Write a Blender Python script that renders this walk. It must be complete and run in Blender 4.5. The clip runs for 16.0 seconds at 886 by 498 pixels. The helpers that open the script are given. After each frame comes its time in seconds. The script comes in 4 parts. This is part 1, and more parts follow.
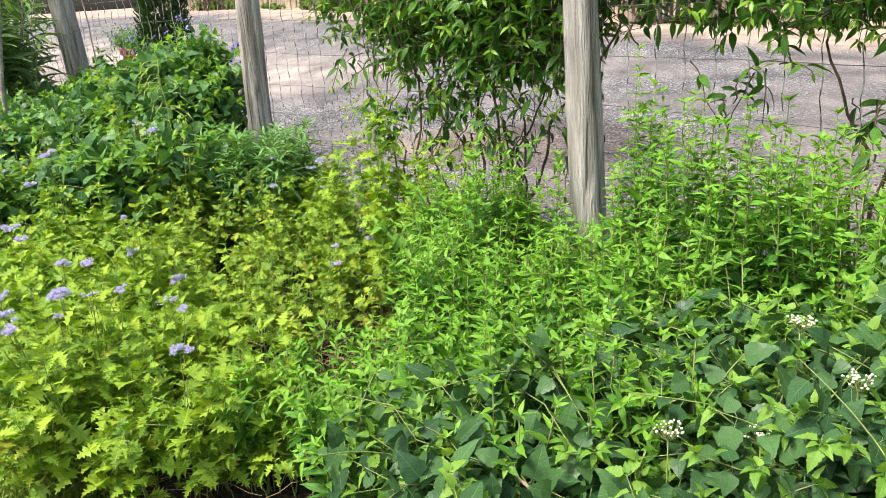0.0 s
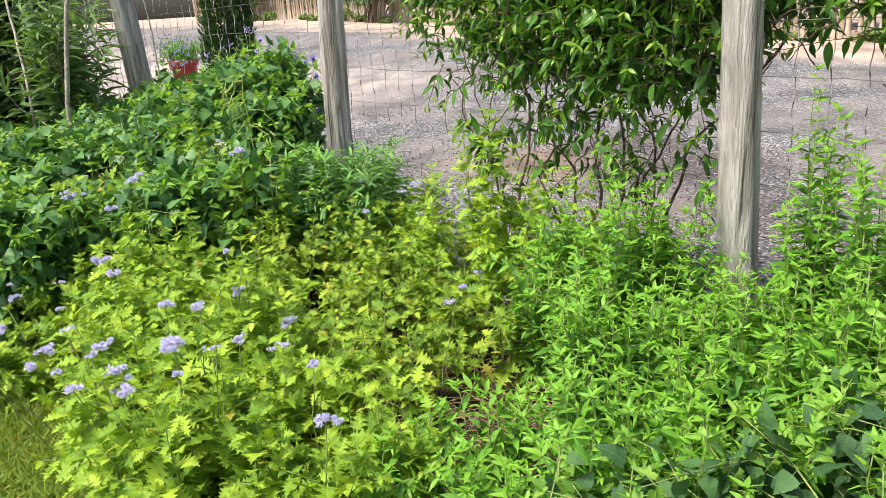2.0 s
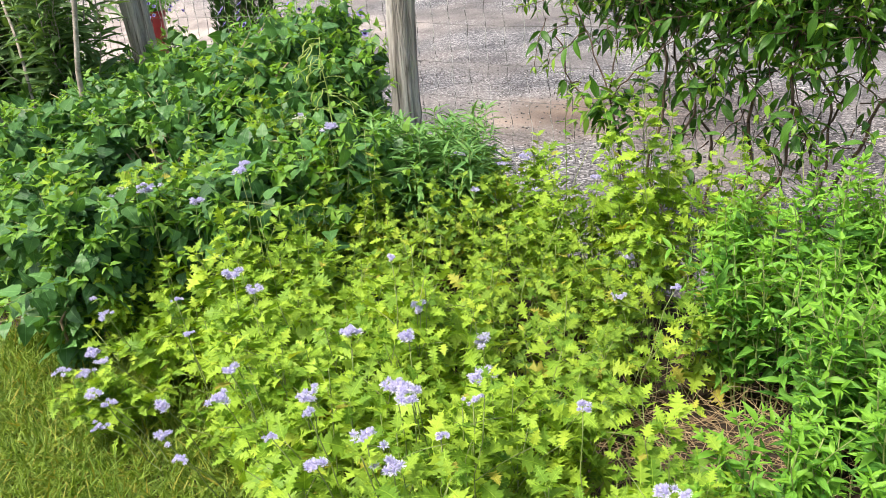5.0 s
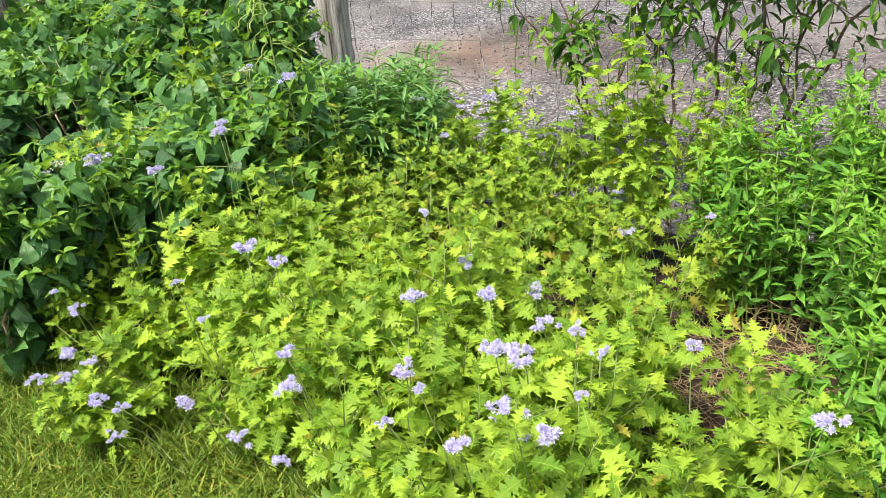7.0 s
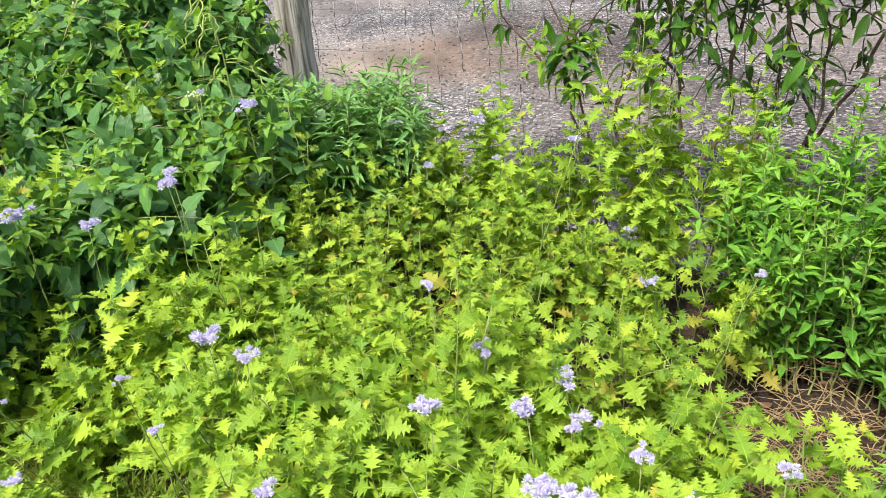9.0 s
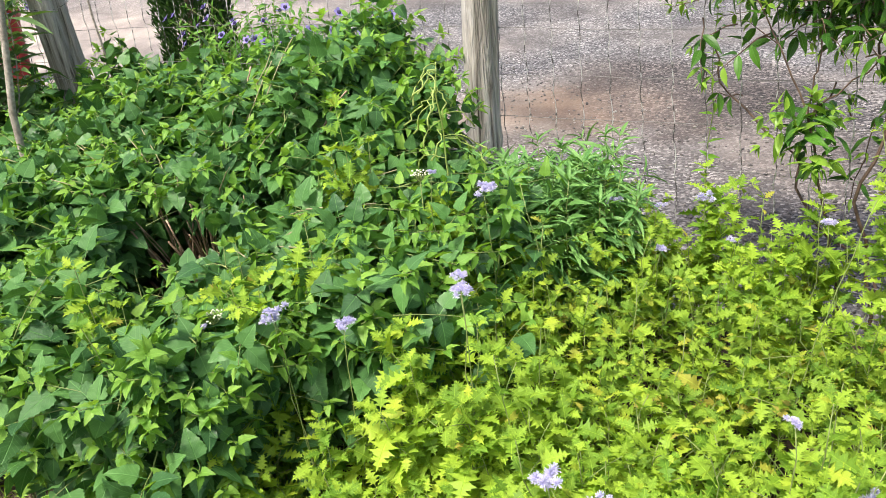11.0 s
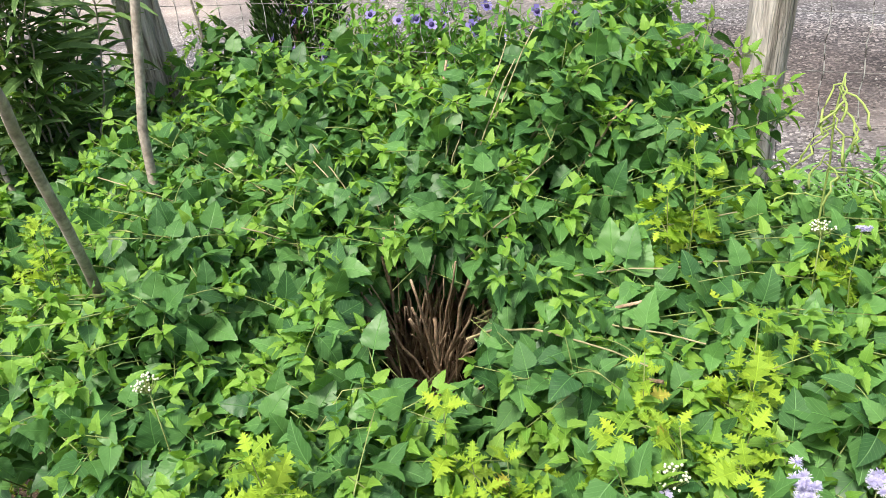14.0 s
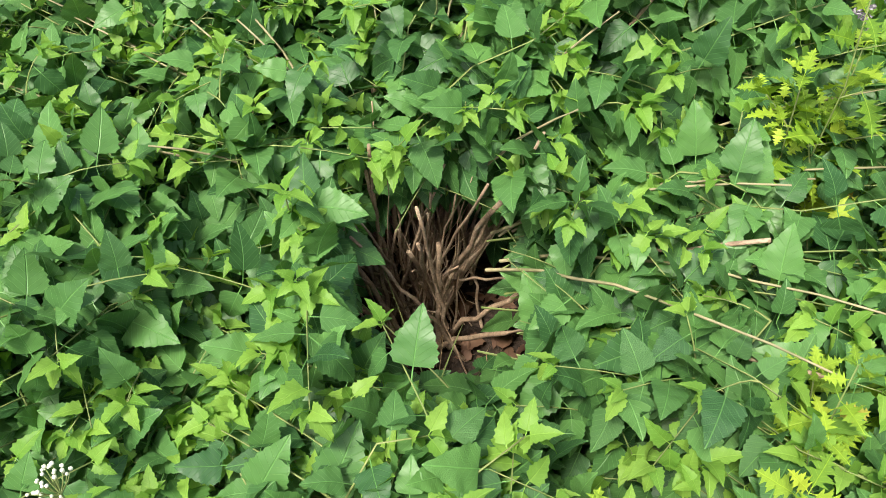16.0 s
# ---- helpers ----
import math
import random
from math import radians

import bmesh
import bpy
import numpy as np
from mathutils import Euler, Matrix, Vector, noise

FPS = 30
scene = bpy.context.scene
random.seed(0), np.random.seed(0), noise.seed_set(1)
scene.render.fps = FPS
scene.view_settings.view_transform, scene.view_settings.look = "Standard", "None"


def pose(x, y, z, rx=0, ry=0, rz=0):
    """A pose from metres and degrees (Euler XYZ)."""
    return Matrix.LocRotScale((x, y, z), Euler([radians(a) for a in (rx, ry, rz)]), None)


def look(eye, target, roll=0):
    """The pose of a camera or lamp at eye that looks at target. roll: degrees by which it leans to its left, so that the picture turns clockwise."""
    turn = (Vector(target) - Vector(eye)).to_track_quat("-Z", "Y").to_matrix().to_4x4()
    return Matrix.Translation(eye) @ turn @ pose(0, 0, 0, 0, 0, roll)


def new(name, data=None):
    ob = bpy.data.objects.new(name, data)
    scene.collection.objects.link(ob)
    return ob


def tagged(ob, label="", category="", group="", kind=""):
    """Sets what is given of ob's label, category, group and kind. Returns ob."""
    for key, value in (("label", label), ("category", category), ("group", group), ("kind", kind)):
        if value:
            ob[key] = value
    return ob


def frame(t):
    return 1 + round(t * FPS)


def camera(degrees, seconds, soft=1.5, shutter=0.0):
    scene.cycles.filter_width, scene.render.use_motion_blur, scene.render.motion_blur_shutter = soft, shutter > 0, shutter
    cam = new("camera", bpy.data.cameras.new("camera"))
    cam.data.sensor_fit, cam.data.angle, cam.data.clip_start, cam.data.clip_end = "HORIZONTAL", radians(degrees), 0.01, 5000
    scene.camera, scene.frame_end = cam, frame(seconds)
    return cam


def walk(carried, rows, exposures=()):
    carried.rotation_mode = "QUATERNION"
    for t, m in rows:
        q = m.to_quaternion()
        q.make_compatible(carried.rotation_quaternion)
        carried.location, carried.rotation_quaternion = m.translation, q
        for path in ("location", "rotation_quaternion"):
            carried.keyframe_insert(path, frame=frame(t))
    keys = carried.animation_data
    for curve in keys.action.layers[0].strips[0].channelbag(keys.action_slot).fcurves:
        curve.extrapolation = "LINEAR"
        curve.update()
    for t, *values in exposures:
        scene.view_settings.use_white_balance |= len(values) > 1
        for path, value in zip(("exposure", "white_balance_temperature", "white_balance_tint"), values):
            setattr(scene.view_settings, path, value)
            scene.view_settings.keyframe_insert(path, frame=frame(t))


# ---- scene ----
cam = camera(59.5, 16.0, soft=0.6)
PATH = [
    (0, (0.212, 0.24, 1.209), (0.031, 2.126, 0.57), -3.8),
    (0.5, (0.123, 0.27, 1.203), (-0.077, 2.156, 0.57), -3.9),
    (1, (0.023, 0.365, 1.206), (-0.201, 2.253, 0.584), -3.8),
    (1.5, (-0.066, 0.451, 1.225), (-0.311, 2.339, 0.614), -3.7),
    (2, (-0.129, 0.486, 1.227), (-0.372, 2.376, 0.618), -3.6),
    (2.5, (-0.181, 0.522, 1.234), (-0.395, 2.413, 0.619), -3.6),
    (3, (-0.277, 0.548, 1.25), (-0.461, 2.437, 0.619), -3.6),
    (3.5, (-0.416, 0.58, 1.285), (-0.581, 2.463, 0.631), -3.8),
    (4, (-0.528, 0.611, 1.295), (-0.694, 2.482, 0.607), -4.1),
    (4.2, (-0.579, 0.647, 1.294), (-0.746, 2.512, 0.591), -4.1),
    (6.3, (-1.117, 0.924, 1.299), (-0.96, 2.728, 0.451), -5.6),
    (6.5, (-1.159, 0.926, 1.299), (-0.959, 2.717, 0.43), -5.4),
    (7, (-1.209, 0.941, 1.287), (-0.957, 2.708, 0.386), -5.4),
    (7.5, (-1.214, 1.046, 1.288), (-0.9, 2.796, 0.372), -5.5),
    (8, (-1.185, 1.185, 1.287), (-0.823, 2.917, 0.354), -5.4),
    (8.2, (-1.179, 1.22, 1.285), (-0.805, 2.946, 0.346), -5.4),
    (10.3, (-1.508, 1.443, 1.362), (-1.199, 3.206, 0.471), -5.6),
    (10.5, (-1.559, 1.474, 1.374), (-1.264, 3.246, 0.495), -5.9),
    (11, (-1.679, 1.632, 1.405), (-1.417, 3.425, 0.557), -6.2),
    (11.5, (-1.821, 1.804, 1.45), (-1.571, 3.613, 0.636), -5.9),
    (12, (-1.951, 1.912, 1.458), (-1.734, 3.737, 0.669), -5.7),
    (12.5, (-2.17, 2.029, 1.493), (-1.867, 3.836, 0.69), -6.4),
    (13, (-2.331, 2.125, 1.49), (-1.974, 3.891, 0.621), -5.9),
    (13.5, (-2.405, 2.274, 1.476), (-2.038, 4.009, 0.55), -5.7),
    (14, (-2.476, 2.471, 1.488), (-2.069, 4.169, 0.513), -5.7),
    (14.5, (-2.514, 2.607, 1.457), (-2.033, 4.258, 0.436), -5.4),
    (15, (-2.55, 2.825, 1.477), (-1.966, 4.381, 0.364), -6.1),
    (15.5, (-2.538, 3.048, 1.447), (-1.958, 4.451, 0.144), -5.1),
    (16, (-2.52, 3.139, 1.393), (-1.973, 4.424, -0.038), -3.5),
]
walk(cam, [(t, look(eye, target, roll)) for t, eye, target, roll in PATH], [(0.0, 0.68)])

# ---- world, sun ----
SUN_EL, SUN_AZ = 62.0, 235.0
world = bpy.data.worlds.new("world")
scene.world = world
world.use_nodes = True
wn = world.node_tree.nodes
sky = wn.new("ShaderNodeTexSky")
sky.sky_type, sky.sun_disc = "NISHITA", False
sky.dust_density, sky.ozone_density = 5.0, 0.6
sky.sun_elevation, sky.sun_rotation = radians(SUN_EL), radians(SUN_AZ)
wn["Background"].inputs[1].default_value = 0.145
world.node_tree.links.new(sky.outputs[0], wn["Background"].inputs[0])
sun = new("sun", bpy.data.lights.new("sun", "SUN"))
sun.data.energy, sun.data.angle, sun.data.color = 3.6, radians(11), (1.0, 0.94, 0.84)
az, el = radians(SUN_AZ), radians(SUN_EL)
sun_way = Vector((math.sin(az) * math.cos(el), math.cos(az) * math.cos(el), math.sin(el)))
sun.matrix_world = look(sun_way * 30, (0, 0, 0))

# ---- plan: u runs along the fence, v from the lawn towards it ----
S = 2 ** -0.5
rnd = random.Random(7)


def P(u, v, z=0.0):
    return Vector(((v - u) * S, (u + v) * S, z))


def ease(x, a, b):
    t = max(0.0, min(1.0, (x - a) / (b - a)))
    return t * t * (3 - 2 * t)


def fence_v(u):
    """The fence runs nearly straight and bends towards the bed past the middle post."""
    return 2.377 - 0.039 * u - 0.062 * max(0.0, u - 3.79)


def yard_z(u, v):
    """The yard lies level at the fence and climbs gently along it further out."""
    return -0.03 + 0.04 * max(-2.0, min(24.0, u)) * ease(v, 2.6, 12.0)


# ---- materials ----
def nodes_of(name):
    m = bpy.data.materials.new(name)
    m.use_nodes = True
    nt = m.node_tree
    return m, nt, nt.nodes["Principled BSDF"], nt.nodes["Material Output"]


def ramp(nt, fac, stops):
    r = nt.nodes.new("ShaderNodeValToRGB")
    e = r.color_ramp.elements
    while len(e) < len(stops):
        e.new(0.5)
    for s, (p, c) in zip(e, stops):
        s.position, s.color = p, (*c, 1)
    nt.links.new(fac, r.inputs[0])
    return r.outputs[0]


def noise_tex(nt, scale, detail=4, coords="Object", stretch=None, warp=0.0):
    c = nt.nodes.new("ShaderNodeTexCoord")
    n = nt.nodes.new("ShaderNodeTexNoise")
    n.inputs["Scale"].default_value, n.inputs["Detail"].default_value = scale, detail
    n.inputs["Distortion"].default_value = warp
    src = c.outputs[coords]
    if stretch:
        mp = nt.nodes.new("ShaderNodeMapping")
        mp.inputs["Scale"].default_value = stretch
        nt.links.new(src, mp.inputs[0])
        src = mp.outputs[0]
    nt.links.new(src, n.inputs["Vector"])
    return n.outputs["Fac"]


def mix(nt, fac, a, b, mode="MIX"):
    m = nt.nodes.new("ShaderNodeMix")
    m.data_type, m.blend_type = "RGBA", mode
    for sock, v in ((m.inputs[0], fac), (m.inputs[6], a), (m.inputs[7], b)):
        if isinstance(v, (int, float)):
            sock.default_value = v
        elif isinstance(v, tuple):
            sock.default_value = (*v, 1)
        else:
            nt.links.new(v, sock)
    return m.outputs[2]


def calc(nt, op, a, b=None, c=None):
    m = nt.nodes.new("ShaderNodeMath")
    m.operation = op
    for sock, v in zip(m.inputs, (a, b, c)):
        if v is None:
            continue
        if isinstance(v, (int, float)):
            sock.default_value = v
        else:
            nt.links.new(v, sock)
    return m.outputs[0]


def bump(nt, bsdf, height, strength=0.4, dist=0.01):
    b = nt.nodes.new("ShaderNodeBump")
    b.inputs["Strength"].default_value, b.inputs["Distance"].default_value = strength, dist
    nt.links.new(height, b.inputs["Height"])
    nt.links.new(b.outputs[0], bsdf.inputs["Normal"])


def leaf_material(name, dark, light, trans, rough=0.45, veins=0.0, through_tint=None, piece=False, yellow=0.0):
    """A leaf: colour varies from leaf to leaf, blotched, with veins, and lets light through."""
    m, nt, bsdf, out = nodes_of(name)
    if piece:
        r = nt.nodes.new("ShaderNodeObjectInfo").outputs["Random"]
    else:
        r = nt.nodes.new("ShaderNodeNewGeometry").outputs["Random Per Island"]
    stops = [(0.0, dark), (0.85, light)]
    if yellow:
        stops = [(0.0, dark), (1 - yellow - 0.06, light), (1 - yellow, (light[0] * 1.15, light[1] * 0.98, light[2])), (1.0, (0.42, 0.36, 0.06))]
    col = ramp(nt, r, stops)
    blotch = noise_tex(nt, 45, 3)
    col = mix(nt, calc(nt, "MULTIPLY", blotch, 0.35), col, tuple(x * 0.55 for x in dark))
    if veins:
        uvn = nt.nodes.new("ShaderNodeUVMap")
        sep = nt.nodes.new("ShaderNodeSeparateXYZ")
        nt.links.new(uvn.outputs[0], sep.inputs[0])
        ax = calc(nt, "ABSOLUTE", sep.outputs[0])
        rib = calc(nt, "SUBTRACT", 1.0, calc(nt, "MULTIPLY", ax, 60.0))
        rib = calc(nt, "MAXIMUM", rib, 0.0)
        ph = calc(nt, "SUBTRACT", sep.outputs[1], calc(nt, "MULTIPLY", ax, 0.9))
        w = calc(nt, "ABSOLUTE", calc(nt, "SINE", calc(nt, "MULTIPLY", ph, 22.0)))
        side = calc(nt, "MAXIMUM", calc(nt, "SUBTRACT", 1.0, calc(nt, "MULTIPLY", w, 6.0)), 0.0)
        v = calc(nt, "MAXIMUM", rib, calc(nt, "MULTIPLY", side, 0.6))
        col = mix(nt, calc(nt, "MULTIPLY", v, veins), col, tuple(min(1, x * 1.7 + 0.02) for x in light))
        bump(nt, bsdf, calc(nt, "ADD", calc(nt, "MULTIPLY", v, -1.0), calc(nt, "MULTIPLY", blotch, 0.8)), 0.45, 0.004)
    else:
        bump(nt, bsdf, blotch, 0.3, 0.004)
    nt.links.new(col, bsdf.inputs["Base Color"])
    bsdf.inputs["Roughness"].default_value = rough
    bsdf.inputs["Specular IOR Level"].default_value = 0.36
    tr = nt.nodes.new("ShaderNodeBsdfTranslucent")
    tint = through_tint or (1.25, 1.2, 0.5)
    nt.links.new(mix(nt, 1.0, col, tint, "MULTIPLY"), tr.inputs[0])
    ms = nt.nodes.new("ShaderNodeMixShader")
    ms.inputs[0].default_value = trans
    nt.links.new(bsdf.outputs[0], ms.inputs[1])
    nt.links.new(tr.outputs[0], ms.inputs[2])
    nt.links.new(ms.outputs[0], out.inputs[0])
    return m


def plain_material(name, stops, scale, rough=0.8, stretch=None, bump_s=0.5, bump_d=0.006, fine=0, metallic=0.0):
    m, nt, bsdf, _ = nodes_of(name)
    n = noise_tex(nt, scale, 6, stretch=stretch)
    col = ramp(nt, n, stops)
    if fine:
        f = noise_tex(nt, fine, 3)
        col = mix(nt, 0.6, col, ramp(nt, f, [(0.3, (0.45, 0.45, 0.45)), (0.7, (1.4, 1.4, 1.4))]), "MULTIPLY")
        n = calc(nt, "ADD", n, f)
    nt.links.new(col, bsdf.inputs["Base Color"])
    bsdf.inputs["Roughness"].default_value, bsdf.inputs["Metallic"].default_value = rough, metallic
    bump(nt, bsdf, n, bump_s, bump_d)
    return m


def leaf_pair(name, *a, **k):
    return leaf_material(name, *a, **k), leaf_material(name + "_single", *a, piece=True, **k)


HEART, HEART_1 = leaf_pair("heart_leaf", (0.042, 0.125, 0.04), (0.13, 0.30, 0.075), 0.26, rough=0.42, veins=0.5)
HEART_Y, HEART_Y1 = leaf_pair("young_heart_leaf", (0.15, 0.34, 0.045), (0.29, 0.50, 0.08), 0.40, rough=0.5, veins=0.3)
# same heart leaf, darkened: the shade over some bushes is in its colour
SHADED_HEART, SHADED_HEART_1 = leaf_pair("shaded_heart_leaf", (0.03, 0.09, 0.034), (0.09, 0.20, 0.06), 0.22, rough=0.42, veins=0.5)
LACE, LACE_1 = leaf_pair("lobed_leaf", (0.13, 0.275, 0.020), (0.41, 0.59, 0.05), 0.30, rough=0.55, veins=0.3, yellow=0.012)
LACE_OLD, LACE_OLD1 = leaf_pair("older_lobed_leaf", (0.095, 0.21, 0.018), (0.35, 0.51, 0.04), 0.26, rough=0.6, veins=0.3, yellow=0.05)
LANCE, LANCE_1 = leaf_pair("lance_leaf", (0.06, 0.20, 0.026), (0.18, 0.42, 0.052), 0.30, rough=0.5, veins=0.2)
LANCE_Y, LANCE_Y1 = leaf_pair("young_lance_leaf", (0.155, 0.375, 0.03), (0.255, 0.50, 0.055), 0.36, rough=0.5)
DUSKY = leaf_material("dusky_lance_leaf", (0.10, 0.26, 0.07), (0.22, 0.42, 0.12), 0.3, rough=0.5, veins=0.2)
GLOSSY, GLOSSY_1 = leaf_pair("glossy_leaf", (0.03, 0.10, 0.014), (0.10, 0.26, 0.025), 0.28, rough=0.38, veins=0.2)
GLOSSY_Y = leaf_material("young_glossy_leaf", (0.16, 0.32, 0.03), (0.25, 0.42, 0.05), 0.35, rough=0.35)
WILLOW = leaf_material("willow_leaf", (0.07, 0.15, 0.05), (0.19, 0.32, 0.10), 0.36, rough=0.45, veins=0.25)
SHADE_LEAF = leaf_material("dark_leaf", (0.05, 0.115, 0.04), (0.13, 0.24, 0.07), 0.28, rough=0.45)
NEEDLE = leaf_material("cypress_spray", (0.018, 0.055, 0.012), (0.06, 0.14, 0.02), 0.15, rough=0.6)
FAR_LEAF = leaf_material("far_leaf", (0.06, 0.12, 0.02), (0.17, 0.26, 0.04), 0.3, rough=0.6)
DRY_LEAF = leaf_material("withered_leaf", (0.09, 0.045, 0.028), (0.24, 0.14, 0.085), 0.2, rough=0.7)
GRASS = leaf_material("grass_blade", (0.12, 0.22, 0.02), (0.30, 0.42, 0.06), 0.3, rough=0.55, yellow=0.12)
POD = leaf_material("seed_pod", (0.36, 0.50, 0.12), (0.52, 0.62, 0.22), 0.35, rough=0.5)
PETAL = leaf_material("mistflower_floret", (0.58, 0.56, 0.84), (0.84, 0.80, 0.94), 0.3, rough=0.8, through_tint=(1, 1, 1.05))
PETAL_W = leaf_material("white_floret", (0.5, 0.55, 0.42), (0.8, 0.8, 0.72), 0.3, rough=0.8, through_tint=(1, 1, 1))
PETAL_V = leaf_material("petunia_petal", (0.16, 0.13, 0.48), (0.40, 0.34, 0.74), 0.3, rough=0.6, through_tint=(1, 1, 1.1))
PETAL_EYE = plain_material("petunia_eye", [(0.3, (0.02, 0.015, 0.09)), (0.7, (0.05, 0.03, 0.14))], 60, 0.7)
STEM = plain_material("green_stem", [(0.3, (0.13, 0.20, 0.045)), (0.7, (0.26, 0.30, 0.10))], 30, 0.6)
CANE = plain_material("brown_cane", [(0.25, (0.17, 0.115, 0.07)), (0.5, (0.34, 0.24, 0.155)), (0.75, (0.50, 0.39, 0.27))], 25, 0.75, fine=160)
TWIG = plain_material("dark_twig", [(0.3, (0.055, 0.035, 0.025)), (0.7, (0.17, 0.11, 0.075))], 30, 0.8)
GREY_BRANCH = plain_material("grey_branch", [(0.3, (0.24, 0.20, 0.16)), (0.7, (0.46, 0.41, 0.35))], 14, 0.85, fine=90)
PALE_CANE = plain_material("pale_shoot", [(0.3, (0.20, 0.20, 0.09)), (0.7, (0.40, 0.34, 0.20))], 20, 0.7)
BUD = plain_material("white_bud", [(0.3, (0.55, 0.60, 0.38)), (0.7, (0.80, 0.80, 0.68))], 40, 0.7)
STRAW = plain_material("dry_straw", [(0.3, (0.20, 0.13, 0.06)), (0.7, (0.42, 0.32, 0.18))], 20, 0.8)
SOIL = plain_material("dark_soil", [(0.3, (0.022, 0.014, 0.009)), (0.55, (0.055, 0.035, 0.022)), (0.75, (0.10, 0.068, 0.045))], 9, 0.95, bump_s=0.9, bump_d=0.03, fine=70)
LAWN = plain_material("lawn_thatch", [(0.3, (0.035, 0.045, 0.012)), (0.7, (0.11, 0.11, 0.035))], 6, 0.95, bump_s=0.9, bump_d=0.02, fine=120)
WIRE = plain_material("galvanised_wire", [(0.44, (0.06, 0.055, 0.05)), (0.56, (0.52, 0.51, 0.50))], 38, 0.55, metallic=0.1)
DARK_WIRE = plain_material("dull_wire", [(0.35, (0.10, 0.095, 0.09)), (0.65, (0.26, 0.25, 0.24))], 60, 0.6, metallic=0.2)
RED_POT = plain_material("red_glazed_pot", [(0.3, (0.20, 0.012, 0.018)), (0.7, (0.32, 0.03, 0.03))], 12, 0.35, bump_s=0.15)
BROWN_POT = plain_material("terracotta_pot", [(0.3, (0.16, 0.07, 0.04)), (0.7, (0.28, 0.13, 0.08))], 12, 0.8)
STAKE = plain_material("weathered_stake", [(0.3, (0.20, 0.15, 0.10)), (0.7, (0.44, 0.36, 0.27))], 3, 0.9, stretch=(6, 6, 0.6))


def post_material():
    m, nt, bsdf, _ = nodes_of("weathered_cedar")
    grain = noise_tex(nt, 5, 8, stretch=(6.5, 6.5, 0.55), warp=0.9)
    broad = noise_tex(nt, 3.0, 3, stretch=(2, 2, 0.8))
    fine = noise_tex(nt, 24, 4, stretch=(7, 7, 0.6), warp=0.4)
    col = ramp(nt, grain, [(0.31, (0.045, 0.036, 0.03)), (0.39, (0.34, 0.31, 0.28)), (0.55, (0.52, 0.49, 0.46)), (0.75, (0.68, 0.65, 0.62))])
    col = mix(nt, calc(nt, "MULTIPLY", ramp(nt, broad, [(0.48, (0, 0, 0)), (0.62, (1, 1, 1))]), 0.45), col, (0.36, 0.31, 0.26))
    col = mix(nt, 0.55, col, ramp(nt, fine, [(0.3, (0.72, 0.72, 0.72)), (0.7, (1.2, 1.2, 1.2))]), "MULTIPLY")
    nt.links.new(col, bsdf.inputs["Base Color"])
    bsdf.inputs["Roughness"].default_value = 0.85
    bump(nt, bsdf, calc(nt, "ADD", grain, fine), 1.0, 0.012)
    return m


